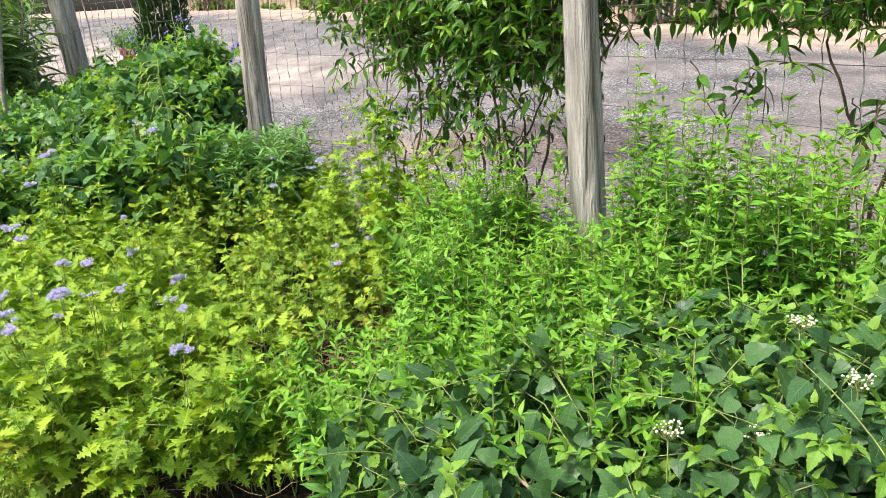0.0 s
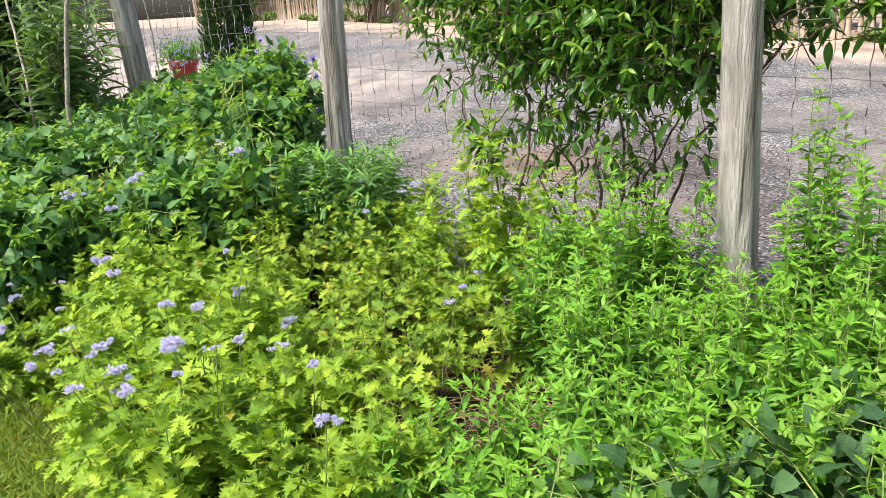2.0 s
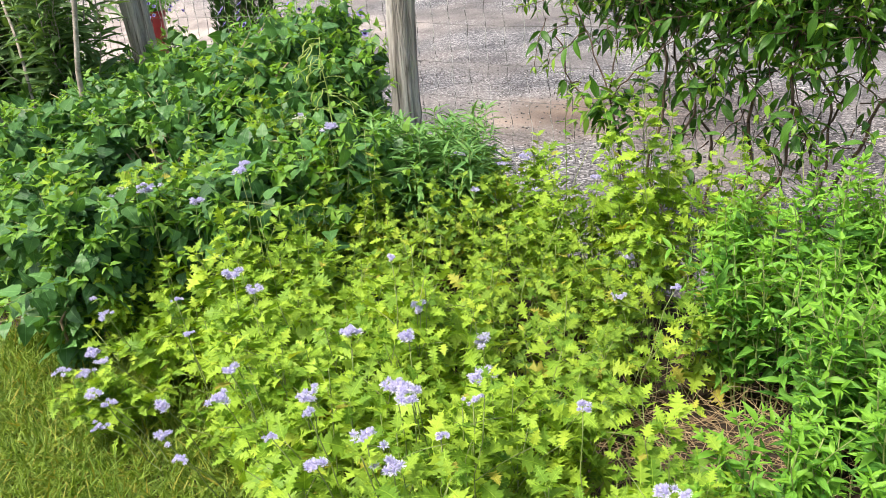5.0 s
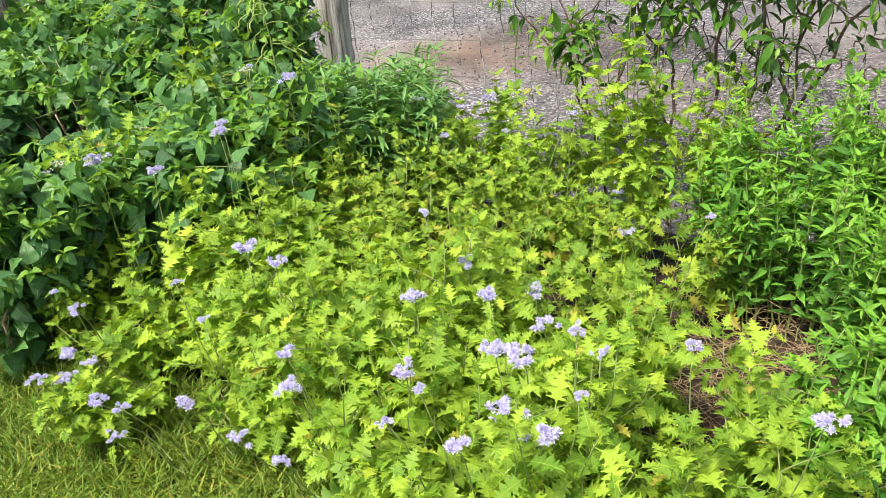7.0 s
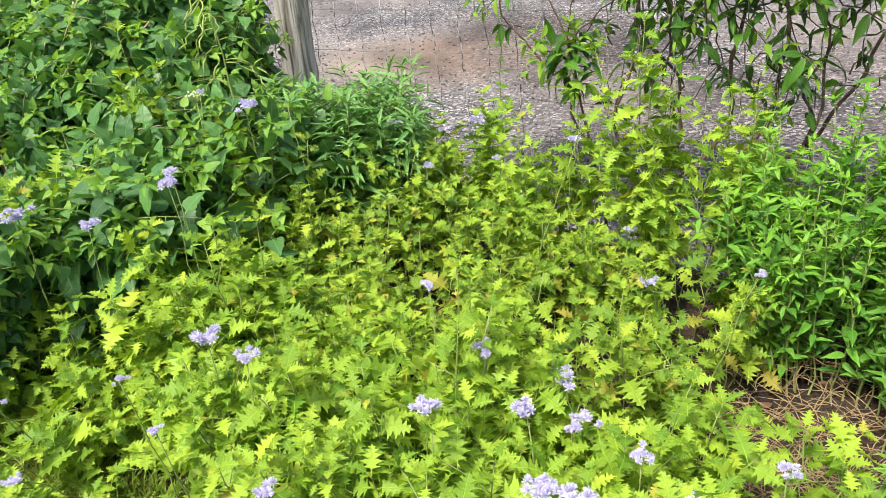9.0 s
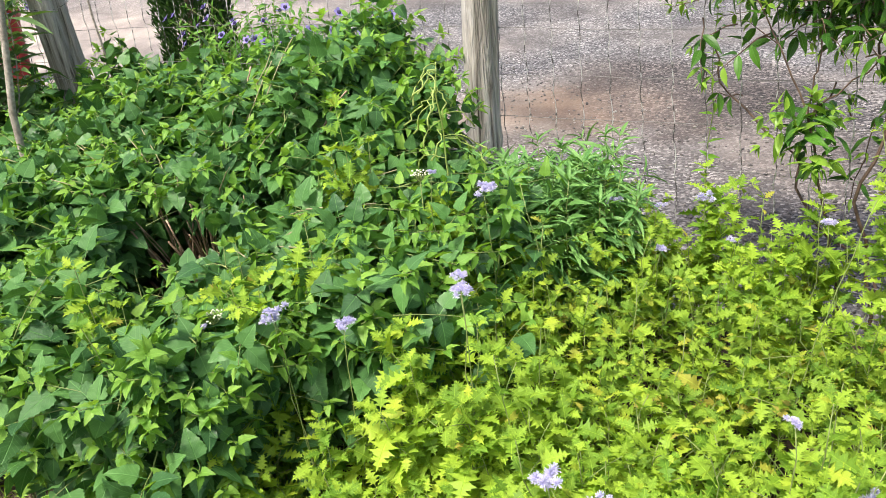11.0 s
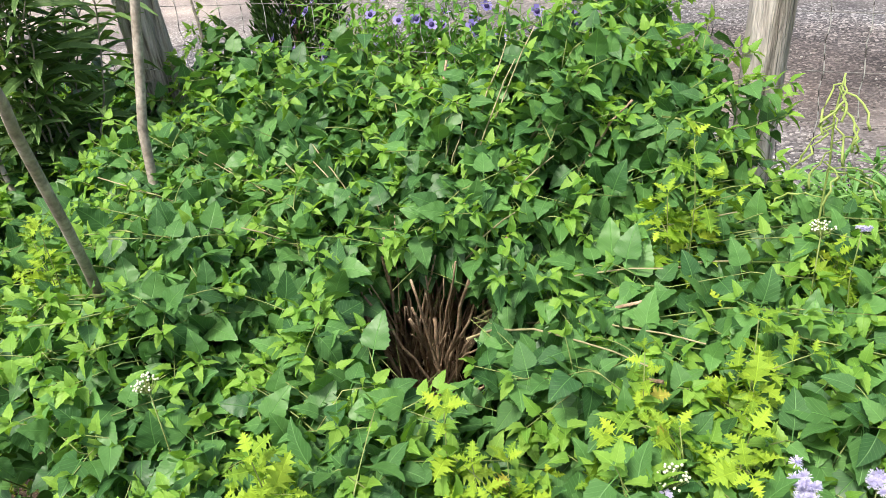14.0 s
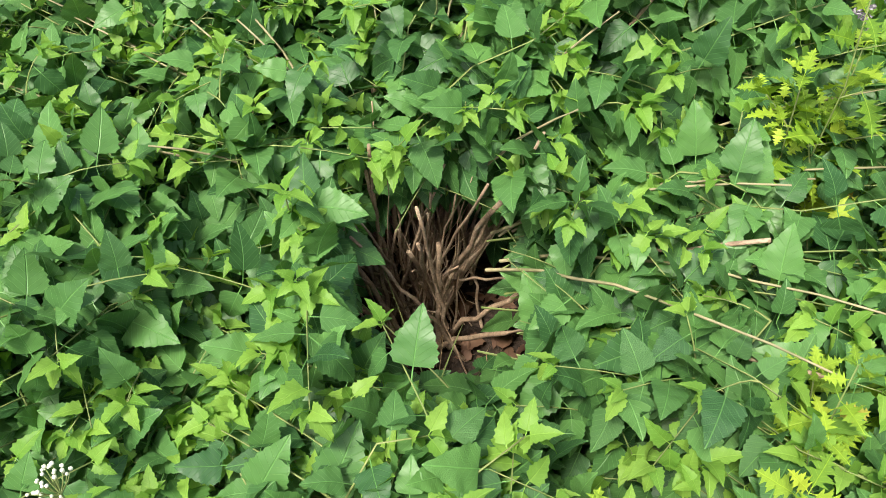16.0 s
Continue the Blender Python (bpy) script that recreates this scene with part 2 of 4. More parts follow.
def gravel_material():
    m, nt, bsdf, _ = nodes_of("gravel_yard")
    c = nt.nodes.new("ShaderNodeTexCoord")
    vor = nt.nodes.new("ShaderNodeTexVoronoi")
    vor.inputs["Scale"].default_value = 70
    nt.links.new(c.outputs["Object"], vor.inputs["Vector"])
    tone = nt.nodes.new("ShaderNodeSeparateColor")
    nt.links.new(vor.outputs["Color"], tone.inputs[0])
    stones = ramp(nt, tone.outputs[0], [(0.0, (0.032, 0.033, 0.038)), (0.45, (0.10, 0.10, 0.108)), (0.8, (0.24, 0.236, 0.24)), (1.0, (0.48, 0.48, 0.48))])
    big = noise_tex(nt, 0.55, 5, stretch=(1, 1, 1))
    dust = ramp(nt, big, [(0.42, (0, 0, 0)), (0.6, (1, 1, 1))])
    col = mix(nt, calc(nt, "MULTIPLY", dust, 0.75), stones, (0.19, 0.172, 0.162))
    sep = nt.nodes.new("ShaderNodeSeparateXYZ")
    nt.links.new(c.outputs["Object"], sep.inputs[0])
    v = calc(nt, "MULTIPLY", calc(nt, "ADD", sep.outputs[0], sep.outputs[1]), S)
    v = calc(nt, "ADD", v, calc(nt, "MULTIPLY", big, 2.5))
    mr = nt.nodes.new("ShaderNodeMapRange")
    mr.inputs[1].default_value, mr.inputs[2].default_value = 11.6, 13.0
    nt.links.new(v, mr.inputs[0])
    # far strip: tan ground, with the sunlight on it put into the colour
    col = mix(nt, calc(nt, "MULTIPLY", mr.outputs[0], 0.85), col, (0.48, 0.37, 0.29))
    # pale and brown patches of dust, with ragged rims
    for middle, inner, outer, share, tint, mode in ((P(4.75, 4.35), 0.25, 1.0, 0.8, (0.32, 0.255, 0.20), "MIX"), (P(4.15, 5.0), 0.75, 1.25, 0.8, (0.56, 0.47, 0.42), "MULTIPLY"), (P(2.3, 4.2), 0.9, 2.0, 0.5, (0.70, 0.60, 0.54), "MULTIPLY")):
        spot = nt.nodes.new("ShaderNodeVectorMath")
        spot.operation = "DISTANCE"
        nt.links.new(c.outputs["Object"], spot.inputs[0])
        spot.inputs[1].default_value = middle
        near = nt.nodes.new("ShaderNodeMapRange")
        near.inputs[1].default_value, near.inputs[2].default_value, near.inputs[3].default_value, near.inputs[4].default_value = inner, outer, share, 0.0
        nt.links.new(calc(nt, "ADD", spot.outputs["Value"], calc(nt, "MULTIPLY", calc(nt, "SUBTRACT", noise_tex(nt, 2.2, 5), 0.4), 1.1)), near.inputs[0])
        col = mix(nt, near.outputs[0], col, tint, mode)
    # the drive past the posts is bare buff earth
    along_u = calc(nt, "MULTIPLY", calc(nt, "SUBTRACT", sep.outputs[1], sep.outputs[0]), S)
    earth = nt.nodes.new("ShaderNodeMapRange")
    earth.inputs[1].default_value, earth.inputs[2].default_value = 8.6, 10.6
    nt.links.new(calc(nt, "ADD", along_u, big), earth.inputs[0])
    strip = nt.nodes.new("ShaderNodeMapRange")
    strip.inputs[1].default_value, strip.inputs[2].default_value, strip.inputs[3].default_value, strip.inputs[4].default_value = 7.5, 9.5, 0.75, 0.0
    nt.links.new(v, strip.inputs[0])
    col = mix(nt, calc(nt, "MULTIPLY", earth.outputs[0], strip.outputs[0]), col, (0.42, 0.365, 0.325))
    # damp patches and dappled sun mottle the gravel, both put into its colour
    damp_dapple = noise_tex(nt, 1.3, 6, warp=0.6)
    col = mix(nt, 0.7, col, ramp(nt, damp_dapple, [(0.36, (0.48, 0.46, 0.48)), (0.47, (0.85, 0.84, 0.85)), (0.62, (1.25, 1.22, 1.20))]), "MULTIPLY")
    # bands of dappled shade and light, painted into the gravel colour
    dapple_bands = noise_tex(nt, 1.1, 4, stretch=(2.6, 0.5, 1), warp=0.3)
    col = mix(nt, 0.4, col, ramp(nt, dapple_bands, [(0.42, (0.75, 0.75, 0.78)), (0.6, (1.35, 1.33, 1.30))]), "MULTIPLY")
    nt.links.new(col, bsdf.inputs["Base Color"])
    bsdf.inputs["Roughness"].default_value = 0.9
    bump(nt, bsdf, calc(nt, "MULTIPLY", vor.outputs["Distance"], -1.0), 0.8, 0.012)
    return m


POST, GRAVEL = post_material(), gravel_material()


def stone_material():
    m, nt, bsdf, _ = nodes_of("gravel_stone")
    r = nt.nodes.new("ShaderNodeNewGeometry").outputs["Random Per Island"]
    col = ramp(nt, r, [(0.0, (0.045, 0.044, 0.047)), (0.5, (0.12, 0.115, 0.115)), (0.85, (0.23, 0.215, 0.205)), (1.0, (0.46, 0.44, 0.41))])
    n = noise_tex(nt, 140, 3)
    nt.links.new(mix(nt, calc(nt, "MULTIPLY", n, 0.4), col, (0.16, 0.14, 0.12)), bsdf.inputs["Base Color"])
    bsdf.inputs["Roughness"].default_value = 0.85
    bump(nt, bsdf, n, 0.4, 0.004)
    return m


STONE = stone_material()


# ---- mesh helpers ----
def raw_mesh(name, verts, tris, material, uvs=None, smooth=True):
    """A mesh from arrays: verts (n, 3), tris (m, 3), uvs per vertex."""
    me = bpy.data.meshes.new(name)
    verts, tris = np.asarray(verts, dtype=np.float32), np.asarray(tris, dtype=np.int32)
    me.vertices.add(len(verts))
    me.vertices.foreach_set("co", verts.ravel())
    me.loops.add(tris.size)
    me.loops.foreach_set("vertex_index", tris.ravel())
    me.polygons.add(len(tris))
    me.polygons.foreach_set("loop_start", np.arange(0, tris.size, 3, dtype=np.int32))
    if uvs is not None:
        layer = me.uv_layers.new(name="leaf")
        layer.data.foreach_set("uv", np.asarray(uvs, dtype=np.float32)[tris.ravel()].ravel())
    me.update(calc_edges=True)
    me.validate()
    if smooth:
        me.polygons.foreach_set("use_smooth", np.ones(len(me.polygons), dtype=bool))
    me.materials.append(material)
    return me


def part(name, me, parent, label="", kind=""):
    ob = new(name, me)
    ob.parent = parent
    tagged(ob, label, kind=kind)
    return ob


def part_bm(name, bm, material, parent=None, label="", smooth=True):
    me = bpy.data.meshes.new(name)
    bm.to_mesh(me)
    bm.free()
    if smooth:
        for p in me.polygons:
            p.use_smooth = True
    me.materials.append(material)
    ob = new(name, me)
    if parent:
        ob.parent = parent
    return tagged(ob, label)


def thing(name, place, label, category, group="", kind=""):
    ob = new(name)
    ob.location = place
    ob.empty_display_size = 0.1
    return tagged(ob, label, category, group, kind)


class Leaf:
    """A leaf blade about its midrib: (y, half width) stations, folded up at the sides and drooping to the tip."""

    def __init__(self, stations, fold=0.25, droop=0.25, stalk=0.0):
        v, uv, t = [], [], []
        for y, w in stations:
            z = -droop * y * y
            ripple = 0.02 * math.sin(y * 17)
            for x in (-w, 0.0, w):
                v.append((x, y + stalk, z + abs(x) * fold + (ripple if x else 0)))
                uv.append((x, y))
        for i in range(len(stations) - 1):
            a, b = 3 * i, 3 * i + 3
            for k in (0, 1):
                t += [(a + k, a + k + 1, b + k + 1), (a + k, b + k + 1, b + k)]
        if stalk:
            n = len(v)
            v += [(-0.012, 0, 0), (0.012, 0, 0), (0.012, stalk + 0.05, 0.0), (-0.012, stalk + 0.05, 0.0)]
            uv += [(0, 0)] * 4
            t += [(n, n + 1, n + 2), (n, n + 2, n + 3)]
        self.v, self.uv, self.t = np.array(v, dtype=np.float32), np.array(uv, dtype=np.float32), np.array(t, dtype=np.int32)


def toothed(n, shape, tooth):
    out = []
    for i in range(n + 1):
        y = i / n
        out.append((y, shape(y) * (1.0 if i % 2 else 1.0 - tooth)))
    return out


def deltoid(y):
    return 0.415 * max(0.0, math.sin(math.pi * y ** 0.47)) ** 0.8 + 0.003


L_HEART = Leaf(toothed(16, deltoid, 0.11), 0.14, 0.30, 0.28)
L_HEART_LOW = Leaf(toothed(10, deltoid, 0.11), 0.14, 0.30, 0.28)
L_HEART_FLAT = Leaf([(y, w * 0.8) for y, w in toothed(11, deltoid, 0.2)], 0.35, 0.35, 0.15)
L_LACE = Leaf([(0, 0.02), (0.10, 0.05), (0.16, 0.35), (0.21, 0.14), (0.28, 0.22), (0.38, 0.46), (0.395, 0.28), (0.43, 0.31), (0.44, 0.13), (0.50, 0.19), (0.59, 0.38), (0.60, 0.22), (0.64, 0.24), (0.65, 0.10), (0.70, 0.14), (0.78, 0.27), (0.79, 0.08), (0.89, 0.14), (0.90, 0.04), (1.0, 0.005)], 0.24, 0.32, 0.18)
L_LANCE = Leaf([(0, 0.03), (0.18, 0.125), (0.4, 0.155), (0.65, 0.11), (0.85, 0.05), (1, 0.004)], 0.35, 0.3)
L_OVAL = Leaf([(0, 0.03), (0.15, 0.12), (0.38, 0.175), (0.62, 0.145), (0.84, 0.06), (1, 0.004)], 0.3, 0.35, 0.06)
L_WILLOW = Leaf([(0, 0.015), (0.2, 0.06), (0.5, 0.085), (0.8, 0.05), (1, 0.003)], 0.35, 0.35)
L_BLADE = Leaf([(0, 0.035), (0.55, 0.028), (1, 0.002)], 0.4, 0.45)
L_TUFT = Leaf([(0, 0.045), (1.0, 0.065)], 0.5, 0.25)
L_FAR = Leaf([(0, 0.03), (0.4, 0.18), (1, 0.004)], 0.3, 0.35)
L_SPRAY = Leaf([(0, 0.06), (0.45, 0.15), (1, 0.004)], 0.35, 0.3)
L_PETAL = Leaf([(0, 0.08), (0.5, 0.36), (0.85, 0.38), (1.0, 0.18)], 0.15, -0.25)


def leaf_frame(axis, rng, tilt=0.35):
    """A turn whose y is the leaf's axis and whose z looks up, give or take."""
    up = Vector((rng.gauss(0, tilt), rng.gauss(0, tilt), 1.0))
    a = axis.normalized()
    side = a.cross(up)
    if side.length < 1e-3:
        side = Vector((1, 0, 0))
    side.normalize()
    return Matrix((side, a, side.cross(a))).transposed()


class Foliage:
    """Collects leaves of one kind and joins them, or makes single leaf objects of some."""

    def __init__(self, leaf, material, single=None):
        self.leaf, self.material, self.single, self.items = leaf, material, single, []

    def add(self, place, axis, size, rng, tilt=0.35):
        self.items.append((Vector(place), leaf_frame(axis, rng, tilt), size))

    def keep(self, test):
        self.items = [i for i in self.items if test(i[0])]

    def joined(self, name, parent, items=None, label="", kind="stuff"):
        items = self.items if items is None else items
        if not items:
            return None
        base = parent.matrix_world.translation if parent.parent else parent.location
        rot = np.array([np.array(m) * s for _, m, s in items], dtype=np.float32)
        pos = np.array([p - base for p, _, _ in items], dtype=np.float32)
        v = np.einsum("nij,kj->nki", rot, self.leaf.v) + pos[:, None, :]
        n = len(self.leaf.v)
        t = self.leaf.t[None] + (np.arange(len(items)) * n)[:, None, None]
        me = raw_mesh(name, v.reshape(-1, 3), t.reshape(-1, 3), self.material, np.tile(self.leaf.uv, (len(items), 1)))
        return part(name, me, parent, label, kind)

    def split(self, name, parent, count, key, label=""):
        """The count leaves that come first by key become objects of their own, the rest one mesh."""
        self.items.sort(key=lambda i: key(i[0]))
        near, rest = self.items[:count], self.items[count:]
        if near and self.single:
            me = raw_mesh(name, self.leaf.v, self.leaf.t, self.single, self.leaf.uv)
            for p, m, s in near:
                ob = part(name, me, parent)
                ob.matrix_basis = Matrix.Translation(p - parent.location) @ m.to_4x4() @ Matrix.Scale(s, 4)
        else:
            rest = self.items
        self.joined("foliage", parent, rest, label)


class Tubes:
    """Collects stems as tapered tubes."""

    def __init__(self, sides=4):
        self.v, self.t, self.sides = [], [], sides

    def add(self, pts, r0, r1):
        n, k = len(pts), self.sides
        base = len(self.v)
        for i, p in enumerate(pts):
            d = (pts[min(i + 1, n - 1)] - pts[max(i - 1, 0)])
            d = d.normalized() if d.length > 1e-6 else Vector((0, 0, 1))
            a = d.orthogonal().normalized()
            b = d.cross(a)
            r = r0 + (r1 - r0) * i / max(1, n - 1)
            for j in range(k):
                w = 2 * math.pi * j / k
                self.v.append(p + a * (r * math.cos(w)) + b * (r * math.sin(w)))
        for i in range(n - 1):
            for j in range(k):
                q, s = base + i * k + j, base + i * k + (j + 1) % k
                self.t += [(q, s, s + k), (q, s + k, q + k)]
        for e in (base, base + (n - 1) * k):
            for j in range(1, k - 1):
                self.t.append((e, e + j, e + j + 1))

    def joined(self, name, parent, material, label="", kind="stuff"):
        if not self.v:
            return None
        me = raw_mesh(name, [p - parent.location for p in self.v], self.t, material)
        return part(name, me, parent, label, kind)


def bend(a, b, lift, n, rng, wander=0.0):
    """A stem from a to b that rises first by lift and then leans over."""
    c = a.lerp(b, 0.35) + Vector((0, 0, lift))
    out = []
    for i in range(n + 1):
        s = i / n
        p = a * (1 - s) ** 2 + c * (2 * s * (1 - s)) + b * s * s
        if 0 < i < n and wander:
            p = p + Vector((rng.gauss(0, wander), rng.gauss(0, wander), rng.gauss(0, wander)))
        out.append(p)
    return out


def along(pts, s):
    x = s * (len(pts) - 1)
    i = min(int(x), len(pts) - 2)
    return pts[i].lerp(pts[i + 1], x - i), (pts[i + 1] - pts[i]).normalized()


def shoot_leaves(pts, rng, old, young, s0, gap, size, rise, young_share=0.12, tip=3, hang=0.1):
    """Opposite pairs of leaves up a stem, smaller and lighter towards the tip, which ends in a rosette."""
    length = sum((pts[i + 1] - pts[i]).length for i in range(len(pts) - 1))
    n = max(2, int(length * (1 - s0) / gap))
    turn = rng.random() * 6.28
    for i in range(n):
        s = s0 + (1 - s0) * (i + 0.3) / n
        p, d = along(pts, s)
        a = d.orthogonal().normalized()
        b = d.cross(a)
        turn += 1.57 + rng.gauss(0, 0.25)
        grown = min(1.0, 0.45 + (1 - s) * 2.2)
        for k in (0, math.pi):
            if rng.random() < 0.08:
                continue
            w = turn + k
            out = a * math.cos(w) + b * math.sin(w)
            axis = out + d * (rise + rng.gauss(0, 0.2)) + Vector((0, 0, rng.gauss(-hang * (1.15 - s), 0.22)))
            f = young if s > 1 - young_share else old
            f.add(p, axis, size * grown * rng.uniform(0.75, 1.25), rng, 0.5)
    p, d = along(pts, 1.0)
    a = d.orthogonal().normalized()
    b = d.cross(a)
    for k in range(tip):
        w = turn + k * 6.28 / max(1, tip)
        axis = (a * math.cos(w) + b * math.sin(w)) + d * rng.uniform(0.5, 1.3)
        young.add(p, axis, size * rng.uniform(0.38, 0.64), rng)


# ---- ground: one sheet of gravel to the horizon, lawn and planting bed on it ----
def sheet(name, u0, u1, v0, v1, z, nu, nv, material, rough, label, category="ground"):
    vs, ts = [], []
    for i in range(nu + 1):
        for j in range(nv + 1):
            p = P(u0 + (u1 - u0) * i / nu, v0 + (v1 - v0) * j / nv, z)
            p.z += rough * (noise.noise(p * 2.3) * 0.7 + noise.noise(p * 7.0) * 0.3)
            vs.append(p)
    for i in range(nu):
        for j in range(nv):
            a = i * (nv + 1) + j
            ts += [(a, a + nv + 2, a + 1), (a, a + nv + 1, a + nv + 2)]
    ob = new(name, raw_mesh(name, vs, ts, material))
    return tagged(ob, label, category, kind="structure")


def yard():
    """One sheet, fine near the fence and wide towards the horizon."""
    us = [-600, -150, -40, -12, -6] + [-4 + 1.5 * i for i in range(26)] + [50, 120, 600]
    vs_ = [-600, -100, -20, -4, 1, 2.6] + [3.2 + 0.8 * i for i in range(14)] + [20, 60, 200, 600]
    vs = [P(u, v, yard_z(u, v)) for u in us for v in vs_]
    n, ts = len(vs_), []
    for i in range(len(us) - 1):
        for j in range(n - 1):
            a = i * n + j
            ts += [(a, a + n + 1, a + 1), (a, a + n, a + n + 1)]
    tagged(new("ground", raw_mesh("ground", vs, ts, GRAVEL)), "grey gravel yard with pale dusty patches", "ground", kind="structure")


yard()
lawn = sheet("lawn", -9, 14, -12, 0.85, 0.0, 120, 70, LAWN, 0.02, "short green lawn with some dry blades")
bed = sheet("planting_bed", -6, 13, 0.5, 2.26, 0.012, 130, 22, SOIL, 0.035, "dark bare soil of the planting bed")


def scatter_stones():
    rng = random.Random(3)
    ico = bmesh.new()
    bmesh.ops.create_icosphere(ico, subdivisions=1, radius=1.0)
    bv = np.array([v.co[:] for v in ico.verts])
    bt = np.array([[v.index for v in f.verts] for f in ico.faces])
    ico.free()
    vs, ts = [], []
    for i in range(9000):
        u = rng.uniform(-1.5, 8.0)
        v = 2.3 + 3.6 * rng.random() ** 1.6
        s = rng.uniform(0.004, 0.010)
        p = P(u, v, yard_z(u, v) + 0.002 + s * 0.3)
        a = rng.random() * 6.28
        sc = np.array([s * rng.uniform(0.8, 1.4), s * rng.uniform(0.7, 1.2), s * rng.uniform(0.5, 0.8)])
        q = bv * sc * np.array([[1 + rng.uniform(-0.2, 0.2)] for _ in range(len(bv))])
        c, sn = math.cos(a), math.sin(a)
        q = np.stack([q[:, 0] * c - q[:, 1] * sn, q[:, 0] * sn + q[:, 1] * c, q[:, 2]], 1) + np.array(p)
        ts.append(bt + len(vs) * len(bv))
        vs.append(q)
    ob = new("gravel", raw_mesh("gravel", np.concatenate(vs), np.concatenate(ts), STONE, smooth=False))
    tagged(ob, "loose grey and buff gravel stones of the yard", "gravel", kind="stuff")


scatter_stones()


def lawn_grass():
    rng = random.Random(5)
    ob = thing("lawn_grass", P(2.5, 0, 0), "short green and straw coloured grass of the lawn", "grass", kind="stuff")
    f = Foliage(L_BLADE, GRASS)
    for i in range(46000):
        if i % 5:
            u, v = rng.uniform(1.9, 4.2), 0.80 - 0.95 * rng.random() ** 1.3
        else:
            u, v = rng.uniform(-1.5, 6), 0.78 - abs(rng.gauss(0, 0.5))
        a = rng.random() * 6.28
        lean = rng.uniform(0.2, 1.3)
        f.add(P(u, v, 0.0), Vector((math.cos(a) * lean, math.sin(a) * lean, 1)), rng.uniform(0.035, 0.10), rng, 0.8)
    f.joined("turf", ob)


lawn_grass()


# ---- wire fence with cedar posts ----
def cedar_post(u, v, r, top, lean, seed, label, cleft=0.0):
    rng = random.Random(seed)
    base = P(u, v, -0.03)
    ob = thing("fence_post", base, label, "fence post", "posts of the wire fence")
    vs, ts = [], []
    rows, k = 60, 40
    knots = [(rng.uniform(0.3, top - 0.2), rng.random() * 6.28, rng.uniform(0.015, 0.03)) for _ in range(6)]
    for i in range(rows + 1):
        z = top * i / rows
        for j in range(k):
            w = 2 * math.pi * j / k
            q = Vector((math.cos(w) * 1.3, math.sin(w) * 1.3, z * 0.9 + seed))
            g = Vector((math.cos(w) * 6, math.sin(w) * 6, z * 0.8 + seed))
            rr = r * (1.06 - 0.12 * i / rows) * (1 + 0.13 * noise.noise(q) + 0.06 * noise.noise(g))
            for kz, kw, ks in knots:
                dw = math.atan2(math.sin(w - kw), math.cos(w - kw)) * r
                rr += 0.35 * ks * math.exp(-((z - kz) ** 2 + dw * dw) / (2 * ks * ks))
            if cleft:
                for cw, depth in ((-0.9, cleft), (2.0, cleft * 0.6)):
                    dw = math.atan2(math.sin(w - cw - 0.12 * math.sin(z * 2.5)), math.cos(w - cw - 0.12 * math.sin(z * 2.5)))
                    rr -= r * depth * math.exp(-(dw / 0.14) ** 2)
            tilt = Vector((lean[0], lean[1], 0)) * z + Vector((0.012 * math.sin(z * 2 + seed), 0.012 * math.cos(z * 1.7), 0))
            vs.append(Vector((rr * math.cos(w), rr * math.sin(w), z)) + tilt)
    for i in range(rows):
        for j in range(k):
            a, b = i * k + j, i * k + (j + 1) % k
            ts += [(a, b, b + k), (a, b + k, a + k)]
    vs.append(Vector((lean[0] * top, lean[1] * top, top + 0.01)))
    for j in range(k):
        ts.append((rows * k + j, rows * k + (j + 1) % k, len(vs) - 1))
    part("trunk", raw_mesh("post_trunk", vs, ts, POST), ob)
    for z in ((0.5, 0.8, 1.11, 1.42) if seed >= 4 else ()):
        ring = []
        for j in range(17):
            w = 2 * math.pi * j / 16
            ring.append(base + Vector((lean[0] * z + (r * 1.13) * math.cos(w), lean[1] * z + (r * 1.13) * math.sin(w), z + 0.012 * math.sin(w * 2 + z))))
        t = Tubes(5)
        t.add(ring, 0.0017, 0.0017)
        t.joined("tie_wire", ob, WIRE, kind="")
    return ob


POSTS = [(-0.55, 0.070, 1, (0.0, 0.0)), (1.635, 0.056, 2, (-0.02, 0.0)), (3.795, 0.060, 3, (0.03, 0.0)), (5.87, 0.080, 4, (-0.06, 0.0)), (8.05, 0.08, 5, (0.03, 0.0))]
for pu, pr, ps, lean in POSTS:
    cedar_post(pu, fence_v(pu), pr, 1.75, lean, ps,
               "weathered grey cedar post with a long split" if ps in (2, 4) else "weathered grey cedar fence post with dark cracks", 0.3 if ps in (2, 4) else 0.16)


